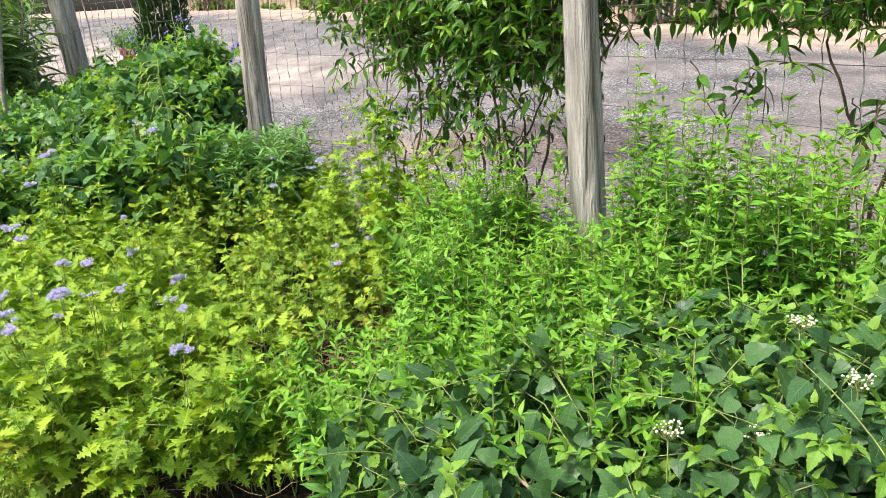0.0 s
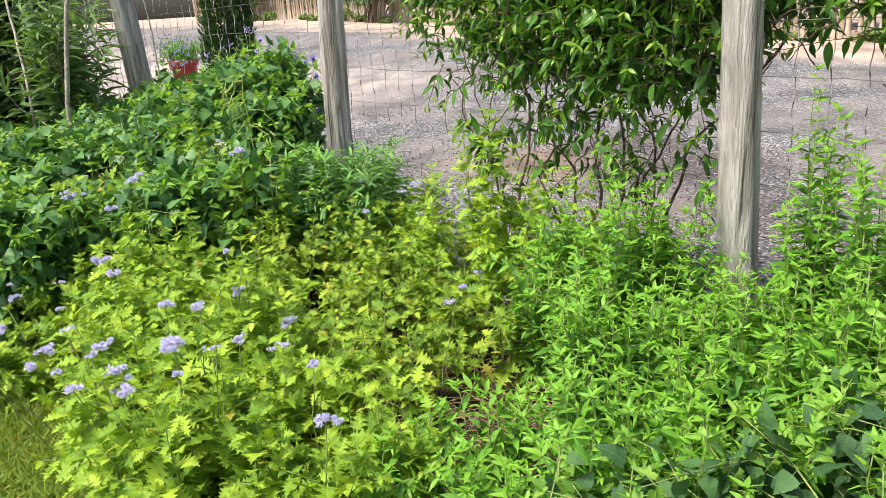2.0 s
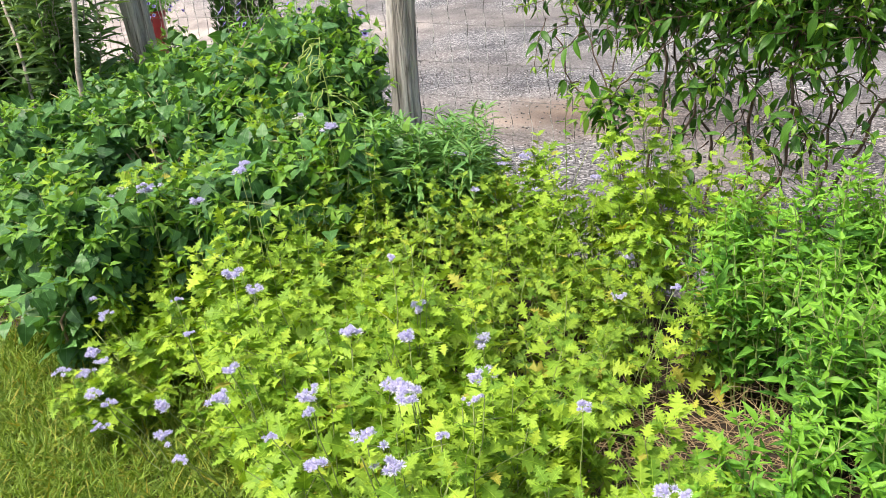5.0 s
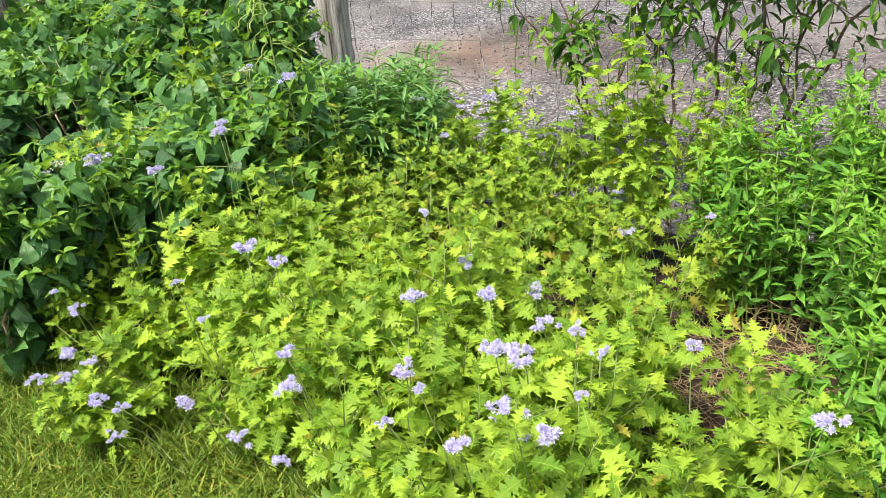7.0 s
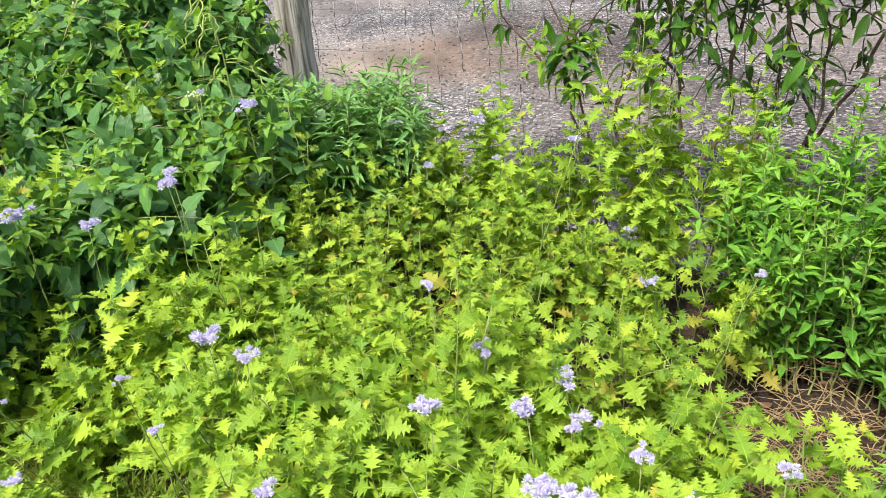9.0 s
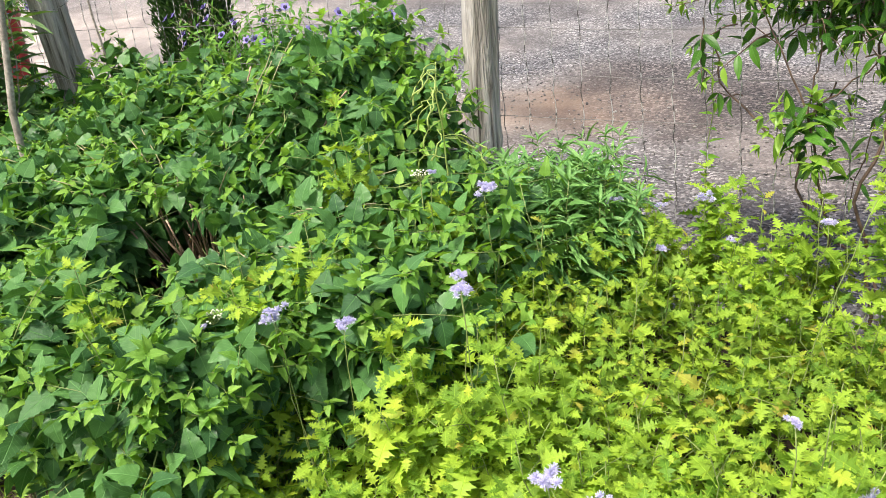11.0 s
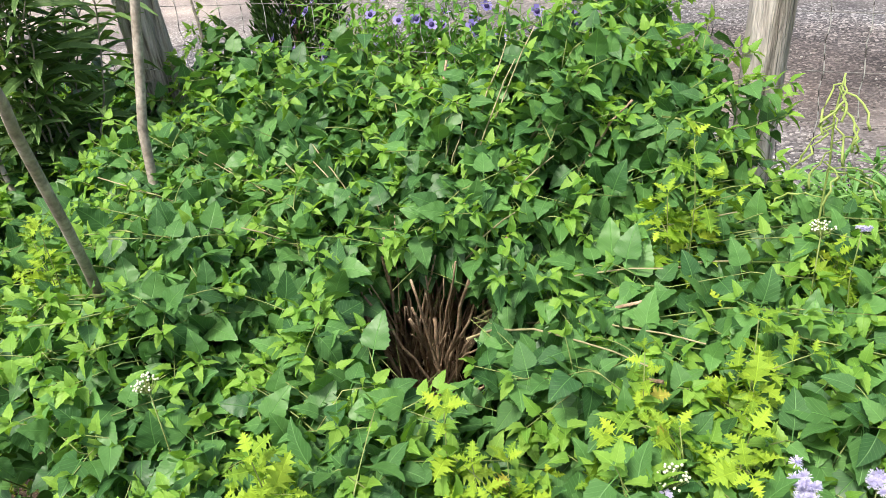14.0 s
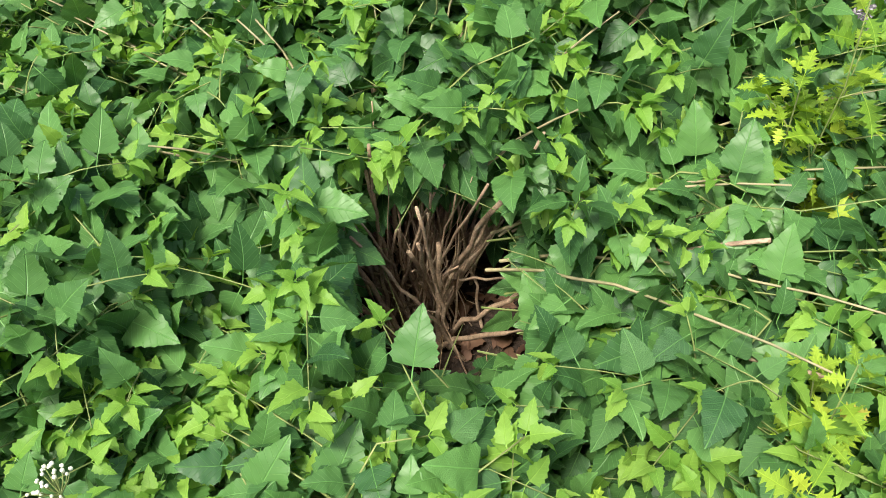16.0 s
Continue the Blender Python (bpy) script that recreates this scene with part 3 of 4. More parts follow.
def wire_fence():
    rng = random.Random(11)
    ob = thing("wire_fence", P(1.5, fence_v(1.5), 0), "rusty galvanised woven wire fence between cedar posts", "fence")
    u0, u1 = -1.6, 8.05
    for z in (0.06, 0.19, 0.34, 0.50, 0.65, 0.80, 0.955, 1.11, 1.265, 1.42):
        pts, u = [], u0
        while u <= u1:
            pts.append(P(u, fence_v(u) + 0.06 + rng.gauss(0, 0.004), z + 0.012 * math.sin(u * 1.9 + z * 5) + rng.gauss(0, 0.002)))
            u += 0.1
        t = Tubes(4)
        t.add(pts, 0.0014, 0.0014)
        t.joined("line_wire", ob, DARK_WIRE, kind="")
    u = u0 + 0.03
    while u < u1:
        pts = []
        for i in range(33):
            z = 0.05 + 1.38 * i / 32
            kink = 0.004 * math.sin(i * 2.1)
            pts.append(P(u + kink + 0.035 * (z - 0.6) + 0.006 * math.sin(z * 5 + u * 3), fence_v(u) + 0.062 + 0.004 * math.cos(i * 2.1), z))
        t = Tubes(4)
        t.add(pts, 0.0016, 0.0016)
        t.joined("stay_wire", ob, WIRE, kind="")
        u += 0.1


wire_fence()


# ---- plants of the bed ----
HUB = P(4.48, 1.46, 0)
GAP_AIM = Vector((-2.45, 3.0, 1.45))


def in_hollow(p):
    """The open middle of the large bush, where its canes show, and the bare patches of soil."""
    d = (GAP_AIM - HUB).normalized()
    h = HUB + P(0, 0.035, 0.10)
    s = max(-0.1, min(1.2, (p - h).dot(d)))
    q = h + d * s
    return (p - q).length < 0.205 - 0.03 * s and p.z < 0.60


def bare_soil(p):
    u, v = (p.y - p.x) * S, (p.x + p.y) * S
    return ((u - 1.87) / 0.18) ** 2 + ((v - 1.42) / 0.34) ** 2 < 1 and p.z < 0.30


def heart_bush(u, v, ru, rv, height, shoots, seed, singles, label, hollow=False, size=0.071, leaf_m=None):
    rng = random.Random(seed)
    base = P(u, v, 0)
    ob = thing("heart_leaf_shrub", base, label, "shrub", "heart-leaved shrubs of the bed")
    hm = leaf_m or (HEART, HEART_1)
    old, young = Foliage(L_HEART if hollow or v < 0.9 else L_HEART_LOW, *hm), Foliage(L_HEART_FLAT, HEART_Y, HEART_Y1)
    canes, fine = Tubes(5), Tubes(3)
    for i in range(shoots):
        a = rng.random() * 6.28
        q = math.sqrt(rng.random())
        tu, tv = u + ru * q * math.cos(a), v + rv * q * math.sin(a)
        fill = i % 2
        top = height(tu, tv) * (rng.uniform(0.45, 1.0) if fill else rng.uniform(0.84, 1.08))
        tip = P(tu, tv, top)
        foot = base.lerp(P(tu, tv, 0), rng.uniform(0.5, 0.95) if fill else 0.0) + Vector((rng.gauss(0, 0.07), rng.gauss(0, 0.07), 0.01))
        pts = bend(foot, tip, top * 0.55, 9, rng, 0.012)
        shoot_leaves(pts, rng, old, young, 0.12 if fill else 0.40, 0.038, size, 0.25, 0.07, 4, 0.8)
        if not (hollow and any(in_hollow(p) for p in pts[4:])):
            fine.add(pts[3:], 0.0026, 0.0012)
        if i % 5 == 0 and not hollow:
            canes.add(pts[:6], rng.uniform(0.004, 0.008), 0.003)
        # side shoots that fill the crown
        for _ in range(2):
            p, d = along(pts, rng.uniform(0.45, 0.9))
            e = p + Vector((rng.gauss(0, 0.10), rng.gauss(0, 0.10), rng.uniform(-0.02, 0.11)))
            side = bend(p, e, 0.02, 4, rng)
            shoot_leaves(side, rng, old, young, 0.15, 0.038, size * 0.9, 0.3, 0.12, 4, 0.75)
            if not (hollow and in_hollow(side[0])):
                fine.add(side, 0.0018, 0.001)
    if hollow:
        for f in (old, young):
            f.keep(lambda p: not in_hollow(p))
    for f in (old, young):
        f.keep(lambda p: not bare_soil(p) and p.z > 0.02)
    old.split("leaf", ob, singles, lambda p: (p - Vector((-2.3, 3.2, 1.2))).length)
    young.split("young_leaf", ob, singles // 3, lambda p: (p - Vector((-2.3, 3.2, 1.2))).length, "light yellow-green young leaves")
    canes.joined("cane_tangle", ob, CANE)
    fine.joined("shoot_tangle", ob, STEM)
    return ob


def h_left(u, v):
    """Height of the large bush's crown over the bed."""
    back = ease(v, 1.5, 2.1) * (0.17 + 0.18 * math.exp(-((u - 4.25) / 0.40) ** 2))
    shoulder = 0.18 * math.exp(-((u - 5.1) / 0.3) ** 2 - ((v - 1.0) / 0.35) ** 2)
    return 0.54 + 0.08 * ease(v, 1.1, 1.5) + back + shoulder + 0.05 * math.sin(u * 5.1 + v * 3) + 0.04 * math.sin(u * 9 - v * 7)


big = heart_bush(4.50, 1.38, 1.25, 0.88, h_left, 430, 21, 300, "large shrub with serrated heart-shaped leaves and bare canes", True)
heart_bush(5.75, 1.25, 0.75, 0.75, lambda u, v: 0.58 + 0.06 * math.sin(u * 7 + v * 4), 200, 22, 60, "leafy shrub with serrated heart-shaped leaves beside the fence")
heart_bush(4.25, 2.02, 0.60, 0.26, lambda u, v: 0.78 + 0.20 * math.exp(-((u - 4.22) / 0.34) ** 2), 130, 25, 60, "leafy shrub with serrated heart-shaped leaves against the wire fence")
heart_bush(5.25, 2, 0.55, 0.26, lambda u, v: 0.76 + 0.06 * math.sin(u * 8), 110, 26, 30, "low shrub with serrated heart-shaped leaves against the wire fence")
heart_bush(6.15, 1.95, 0.48, 0.30, lambda u, v: 0.64 + 0.06 * math.sin(u * 8), 80, 36, 30, "low shrub with serrated heart-shaped leaves around the post")
heart_bush(3.50, 1.22, 0.22, 0.24, lambda u, v: 0.56 + 0.05 * math.sin(u * 8), 46, 27, 40, "small shrub with serrated heart-shaped leaves among mistflowers")
heart_bush(3.72, 0.8, 0.24, 0.22, lambda u, v: 0.56 + 0.04 * math.sin(u * 9), 34, 37, 60, "small shrub with serrated heart-shaped leaves near the lawn")
heart_bush(4.4, 0.72, 1.0, 0.22, lambda u, v: 0.53 + 0.05 * math.sin(u * 8), 150, 28, 200, "low shrub with serrated heart-shaped leaves at the lawn's edge")
# the next three bushes carry their shade in the leaf colour
heart_bush(0.62, 1.20, 0.66, 0.42, lambda u, v: 0.40 + 0.06 * math.sin(u * 6), 170, 23, 120, "low shrub with serrated heart-shaped leaves, coloured dark for shade", size=0.058, leaf_m=(SHADED_HEART, SHADED_HEART_1))
heart_bush(0.42, 1.67, 0.62, 0.45, lambda u, v: 0.54 + 0.06 * math.sin(u * 6), 190, 24, 60, "dense shrub with serrated heart-shaped leaves, coloured dark for shade", size=0.058, leaf_m=(SHADED_HEART, SHADED_HEART_1))
heart_bush(-0.8, 1.57, 0.6, 0.7, lambda u, v: 0.6, 60, 29, 20, "shrub with serrated heart-shaped leaves, coloured dark for shade", size=0.058, leaf_m=(SHADED_HEART, SHADED_HEART_1))


def bush_canes():
    """The bare canes that fan out of the bush's foot, each a part of it."""
    rng = random.Random(31)
    for i in range(110):
        a = rng.random() * 6.28
        spread = rng.uniform(0.05, 0.28)
        foot = HUB + Vector((rng.gauss(0, 0.06), rng.gauss(0, 0.06), 0.0))
        tip = HUB + Vector((math.cos(a) * spread, math.sin(a) * spread, rng.uniform(0.34, 0.62)))
        thick = rng.choice((0.0012, 0.0015, 0.002, 0.003, 0.004, 0.005, 0.0075))
        t = Tubes(6)
        t.add(bend(foot, tip, 0.04, 10, rng, 0.003), thick, thick * 0.6)
        t.joined("cane", big, CANE, kind="")
    for du, dv, tip, r in ((-0.04, -0.02, P(4.20, 1.69, 0.40), 0.012), (0.04, -0.02, P(4.78, 1.62, 0.55), 0.009), (0.0, 0.04, P(4.40, 1.86, 0.6), 0.010), (0.02, -0.05, P(4.62, 1.49, 0.58), 0.008),
                           (-0.01, -0.07, P(5.10, 1.14, 0.60), 0.007), (-0.06, -0.05, P(3.85, 1.33, 0.58), 0.006), (-0.05, -0.08, P(3.75, 1.12, 0.56), 0.006), (-0.03, 0.02, P(4.02, 1.80, 0.84), 0.006), (0.03, 0.04, P(4.62, 1.95, 0.86), 0.006)):
        t = Tubes(7)
        t.add(bend(HUB + P(du, dv, 0.02), tip, 0.14, 14, rng, 0.005), r, r * 0.6)
        t.joined("cane", big, CANE, "thick pale brown cane", kind="")
    # long thin arching shoots over the crown
    for i in range(26):
        a = rng.random() * 6.28
        q = rng.uniform(0.3, 0.85)
        tu, tv = 4.5 + 1.05 * q * math.cos(a), 1.40 + 0.7 * q * math.sin(a)
        t = Tubes(5)
        t.add(bend(HUB + Vector((0, 0, 0.1)), P(tu, tv, h_left(tu, tv) + 0.07), 0.24, 12, rng, 0.002)[4:], 0.0036, 0.0016)
        t.joined("arching_shoot", big, PALE_CANE, kind="")


bush_canes()


def mistflower(u, v, r, h, seed, flowers=(), singles=60, stems=34, aged=False):
    """Lobed yellow-green leaves on many thin stems, with fuzzy violet-blue heads where given as (u, v, z)."""
    rng = random.Random(seed)
    base = P(u, v, 0)
    ob = thing("mistflower", base, "mistflower plant with yellow-green lobed leaves and fuzzy violet-blue heads" if flowers else "mistflower plant with yellow-green lobed leaves", "flowering plant", "mistflowers of the bed")
    f = Foliage(L_LACE, LACE_OLD, LACE_OLD1) if aged else Foliage(L_LACE, LACE, LACE_1)
    tubes = Tubes(3)
    leaf = 0.054 if aged else 0.062
    for i in range(int(stems * (1.2 if aged else 1.25))):
        a, q = rng.random() * 6.28, math.sqrt(rng.random())
        foot = base + P(r * 0.75 * q * math.cos(a), r * 0.75 * q * math.sin(a), 0.0)
        tip = base + P(r * 1.1 * q * math.cos(a) + rng.gauss(0, 0.03), r * 1.1 * q * math.sin(a) + rng.gauss(0, 0.03), h * rng.uniform(0.5, 1.2) * (1 - 0.3 * q * q))
        pts = bend(foot, tip, h * 0.2, 6, rng, 0.006)
        tubes.add(pts, 0.0022, 0.0012)
        shoot_leaves(pts, rng, f, f, 0.25, 0.042, leaf * rng.uniform(0.7, 1.25), 0.4, 0.1, 4, 0.2)
        for _ in range(2):
            p, d = along(pts, rng.uniform(0.5, 0.9))
            e = p + Vector((rng.gauss(0, 0.05), rng.gauss(0, 0.05), rng.uniform(0.02, 0.08)))
            side = bend(p, e, 0.01, 3, rng)
            shoot_leaves(side, rng, f, f, 0.2, 0.034, leaf * 0.8, 0.5, 0.3, 4, 0.1)
            tubes.add(side, 0.0014, 0.001)
    f.keep(lambda p: not bare_soil(p) and p.z > 0.015)
    f.split("leaf", ob, singles, lambda p: -p.z)
    heads = []
    for fu, fv, fz in flowers:
        head = P(fu, fv, fz)
        foot = base.lerp(P(fu, fv, 0), 0.7) + Vector((0, 0, h * 0.4))
        pts = bend(foot, head, 0.05, 5, rng, 0.004)
        tubes.add(pts, 0.0018, 0.0012)
        heads.append(head)
    tubes.joined("stem_tangle", ob, STEM)
    for head in heads:
        flower_head(ob, head, rng, rng.choice((0.6, 0.8, 1.0, 1.1, 1.3)))
    return ob


def flower_head(ob, head, rng, scale=1.0, material=None, label="fuzzy pale violet-blue flower head"):
    """A loose flat-topped cluster of small fuzzy tufts."""
    tufts = Foliage(L_TUFT, material or PETAL)
    for k in range(rng.randint(8, 13)):
        c = head + Vector((rng.gauss(0, 0.0095), rng.gauss(0, 0.0095), rng.gauss(0, 0.003))) * scale
        for j in range(90):
            w, e = rng.random() * 6.28, rng.uniform(-0.1, 1.4)
            tufts.add(c, Vector((math.cos(w) * math.cos(e), math.sin(w) * math.cos(e), math.sin(e))), rng.uniform(0.005, 0.0095) * scale, rng, 1.0)
    tufts.joined("flower_head", ob, label=label, kind="")


NEAR_EDGE = [(2.02, 0.6, 0.53), (2.14, 0.76, 0.51), (2.24, 0.63, 0.51), (2.20, 0.52, 0.50), (2.18, 0.59, 0.52), (2.32, 0.4, 0.46), (2.06, 0.52, 0.51), (1.96, 0.6, 0.52), (1.95, 0.7, 0.52), (2.07, 0.74, 0.53), (1.95, 0.78, 0.55), (1.62, 0.86, 0.48), (2.45, 0.42, 0.44), (2.45, 0.55, 0.46), (2.52, 0.61, 0.47), (2.04, 0.88, 0.51)]
LAWN_EDGE = [(2.83, 0.66, 0.43), (2.80, 0.56, 0.29), (3.25, 0.54, 0.28), (3.11, 0.52, 0.31), (2.96, 0.44, 0.31), (2.90, 0.46, 0.30), (2.87, 0.42, 0.27), (3.25, 0.46, 0.26), (3.20, 0.5, 0.25), (3.28, 0.61, 0.36), (3.38, 0.62, 0.38), (2.96, 0.7, 0.47), (2.72, 0.8, 0.53), (2.80, 0.79, 0.55)]
MIDDLE = [(2.37, 1.03, 0.50), (2.37, 0.83, 0.52), (2.25, 1.11, 0.42), (2.20, 1.05, 0.38), (2.50, 1.06, 0.58), (1.86, 0.97, 0.48), (2.21, 0.86, 0.55), (3.09, 1.01, 0.72), (3.11, 1.04, 0.73), (3.48, 0.88, 0.64)]
BACK = [(2.62, 2.05, 0.50), (2.95, 2.08, 0.52), (3.18, 1.95, 0.52), (2.40, 1.92, 0.31), (2.28, 1.68, 0.30), (2.00, 1.52, 0.47), (3.10, 2.1, 0.46), (3.40, 1, 0.57), (3.48, 1.48, 0.74), (3.33, 1.49, 0.71), (3.00, 1.85, 0.44), (2.85, 2.02, 0.42), (3.67, 0.84, 0.58), (3.50, 0.9, 0.62)]
ALL_HEADS = NEAR_EDGE + LAWN_EDGE + MIDDLE + BACK

CLUMPS = [(2.05, 0.73, 0.25, 0.54), (2.40, 0.76, 0.24, 0.50), (2.72, 0.88, 0.20, 0.45), (3.05, 0.90, 0.17, 0.36), (3.35, 0.86, 0.14, 0.36),
          (2.15, 1.06, 0.24, 0.46), (2.50, 1.02, 0.26, 0.53), (2.85, 1.02, 0.26, 0.55), (3.12, 1.1, 0.20, 0.60), (2.25, 1.4, 0.22, 0.36),
          (2.60, 1.4, 0.25, 0.38), (2.95, 1.42, 0.25, 0.44), (3.25, 1.5, 0.22, 0.52), (2.15, 1.76, 0.2, 0.34), (2.45, 1.78, 0.24, 0.33),
          (2.80, 1.8, 0.24, 0.40), (3.10, 1.85, 0.24, 0.46), (3.40, 1.85, 0.20, 0.46), (2.38, 2.02, 0.15, 0.76), (2.70, 2.08, 0.2, 0.50), (2.95, 2.12, 0.16, 0.50), (2.12, 2.11, 0.14, 0.62),
          (1.78, 0.85, 0.18, 0.40), (1.70, 1.02, 0.12, 0.36), (1.76, 1.14, 0.08, 0.40), (2.75, 0.75, 0.10, 0.25), (3.62, 0.80, 0.13, 0.44), (3.46, 1.42, 0.17, 0.60), (3.22, 2.1, 0.16, 0.50)]
owner = {}
for head in ALL_HEADS:
    best = min(range(len(CLUMPS)), key=lambda i: (CLUMPS[i][0] - head[0]) ** 2 + (CLUMPS[i][1] - head[1]) ** 2)
    owner.setdefault(best, []).append(head)
for i, (cu, cv, cr, ch) in enumerate(CLUMPS):
    mistflower(cu, cv, cr * (0.95 if cv < 1.2 else 0.85), ch, 100 + i, tuple(owner.get(i, ())), 110 if cv < 1.2 else 40, int(10 + (280 if cv < 1.2 else 150) * cr * cr), 1.25 < cv < 1.95)
# stray lobed shoots that come up through the large bush
for i, (cu, cv, cr, ch) in enumerate(((3.95, 0.78, 0.08, 0.66), (4.25, 0.62, 0.06, 0.64), (3.75, 1.05, 0.07, 0.70), (5.15, 0.9, 0.06, 0.66), (3.62, 0.92, 0.07, 0.62), (3.55, 1.50, 0.10, 0.68), (3.42, 1.62, 0.10, 0.60), (3.58, 1.15, 0.08, 0.70), (3.80, 1.55, 0.06, 0.78), (3.2, 0.58, 0.10, 0.25))):
    mistflower(cu, cv, cr, ch, 140 + i, (), 30, 7 if cr < 0.09 else 12)


def lance_plant(u, v, r, h, seed, stems, singles=40, leaf=0.055, materials=None, shape=None, label="bright green upright plant with whorls of narrow pointed leaves"):
    rng = random.Random(seed)
    base = P(u, v, 0)
    ob = thing("lance_leaf_plant", base, label, "plant", "upright narrow-leaved plants")
    m = materials or (LANCE, LANCE_1, LANCE_Y, LANCE_Y1)
    old, young = Foliage(shape or L_LANCE, m[0], m[1]), Foliage(shape or L_LANCE, m[2], m[3])
    tubes = Tubes(3)
    for i in range(stems):
        a, q = rng.random() * 6.28, math.sqrt(rng.random())
        foot = base + P(r * 0.7 * q * math.cos(a), r * 0.7 * q * math.sin(a), 0.0)
        tip = base + P(r * q * math.cos(a) + rng.gauss(0, 0.02), r * q * math.sin(a) + rng.gauss(0, 0.02), h * rng.uniform(0.7, 1.1))
        if bare_soil(foot):
            continue
        pts = bend(foot, tip, h * 0.15, 7, rng, 0.006)
        tubes.add(pts, 0.0028, 0.0014)
        shoot_leaves(pts, rng, old, young, 0.22, 0.027, leaf, 0.6, 0.2, 5)
        for _ in range(2):
            p, d = along(pts, rng.uniform(0.45, 0.85))
            e = p + Vector((rng.gauss(0, 0.05), rng.gauss(0, 0.05), rng.uniform(0.04, 0.10)))
            side = bend(p, e, 0.01, 3, rng)
            shoot_leaves(side, rng, old, young, 0.2, 0.028, leaf * 0.7, 0.6, 0.5, 5)
            tubes.add(side, 0.0016, 0.001)
    for f in (old, young):
        f.keep(lambda p: not bare_soil(p) and p.z > 0.015)
    old.split("leaf", ob, singles, lambda p: -p.z)
    young.split("young_leaf", ob, singles, lambda p: -p.z, "light green young leaves")
    tubes.joined("stem_tangle", ob, STEM)
    return ob


for i, (cu, cv, cr, ch, n) in enumerate(((1.66, 1.69, 0.2, 0.52, 39), (1.30, 1.82, 0.2, 0.54, 39), (1.05, 1.88, 0.22, 0.60, 39), (1.84, 2, 0.17, 0.66, 24), (1.17, 2.19, 0.13, 0.82, 23),
                                         (0.97, 2.19, 0.18, 0.80, 44), (0.68, 2.12, 0.2, 0.78, 49), (0.88, 1.59, 0.2, 0.50, 13), (0.62, 1.82, 0.2, 0.62, 15), (0.36, 2.12, 0.22, 0.68, 41), (1.40, 1.47, 0.2, 0.46, 33), (1.15, 1.54, 0.18, 0.46, 18),
                                         (1.40, 2.26, 0.06, 0.95, 7), (2.05, 1.99, 0.14, 0.58, 18), (1.62, 1.28, 0.12, 0.36, 18), (1.58, 1.07, 0.12, 0.34, 15), (1.35, 1.15, 0.14, 0.40, 18), (0.0, 2.15, 0.2, 0.6, 23), (1.74, 2.12, 0.13, 0.62, 28), (1.50, 2, 0.17, 0.46, 26), (1.88, 1.76, 0.16, 0.48, 28), (1.36, 2.19, 0.10, 0.66, 20))):
    lance_plant(cu, cv, cr, ch, 200 + i, n)
for i, (cu, cv, cr, ch, n) in enumerate(((1.20, 1.28, 0.16, 0.50, 9), (0.98, 1.16, 0.16, 0.48, 8), (0.74, 1.34, 0.18, 0.54, 8), (1.12, 1.50, 0.16, 0.54, 10))):
    lance_plant(cu, cv, cr, ch, 260 + i, n, 12)
lance_plant(3.40, 2.00, 0.25, 0.58, 230, 80, 60, 0.125, (DUSKY, None, DUSKY, None), L_WILLOW, "dusky green mound of long narrow leaves by the post")


# white-budded heads among the leaves coloured dark for shade
def bud_clusters():
    rng = random.Random(41)
    for u, v, z, label in ((0.54, 1.39, 0.50, 1), (0.68, 1.34, 0.47, 1), (0.60, 1.63, 0.60, 1), (0.45, 1.52, 0.58, 1), (3.67, 0.87, 0.60, 0), (4.55, 0.66, 0.66, 0), (3.55, 1.52, 0.72, 0)):
        ob = thing("white_bud_cluster", P(u, v, 0.0), "open cluster of round greenish white buds on a stalk" if label else "spent white flower head on a thin stalk", "flower", "white bud clusters")
        t = Tubes(4)
        top = P(u, v, z - 0.03)
        t.add(bend(P(u, v, 0.0), top, 0.05, 5, rng), 0.002, 0.0015)
        bm = bmesh.new()
        for k in range(34):
            a, q = rng.random() * 6.28, math.sqrt(rng.random()) * 0.026
            c = P(u, v, z + rng.gauss(0, 0.004) - q * 0.3) + Vector((q * math.cos(a), q * math.sin(a), 0))
            t.add([top, top.lerp(c, 0.6) + Vector((0, 0, -0.003)), c], 0.0007, 0.0005)
            bmesh.ops.create_icosphere(bm, subdivisions=1, radius=rng.uniform(0.0018, 0.0030), matrix=Matrix.Translation(c - P(u, v, 0)))
        t.joined("stalk", ob, STEM, kind="")
        tagged(part_bm("bud_mass", bm, BUD, ob), "small greenish white buds", kind="stuff")


bud_clusters()


def seed_pod_stalk():
    rng = random.Random(43)
    ob = thing("seed_pod_stalk", P(3.56, 1.68, 0), "pale green stalk hung with twisted seed pods", "plant")
    main = bend(P(3.56, 1.68, 0), P(3.56, 1.66, 0.98), 0.2, 10, rng, 0.008)
    t = Tubes(5)
    t.add(main, 0.004, 0.002)
    t.joined("stalk", ob, POD, kind="")
    for i in range(28):
        p, d = along(main, rng.uniform(0.55, 1.0))
        a = rng.random() * 6.28
        q, w = p.copy(), Vector((math.cos(a), math.sin(a), rng.uniform(0.1, 0.8)))
        pts = [q.copy()]
        for k in range(8):
            w.z -= 0.28
            q = q + w.normalized() * 0.016 + Vector((rng.gauss(0, 0.007), rng.gauss(0, 0.007), 0))
            pts.append(q.copy())
        t = Tubes(5)
        t.add(pts, 0.0014, 0.0028)
        t.joined("pod", ob, POD, kind="")


seed_pod_stalk()


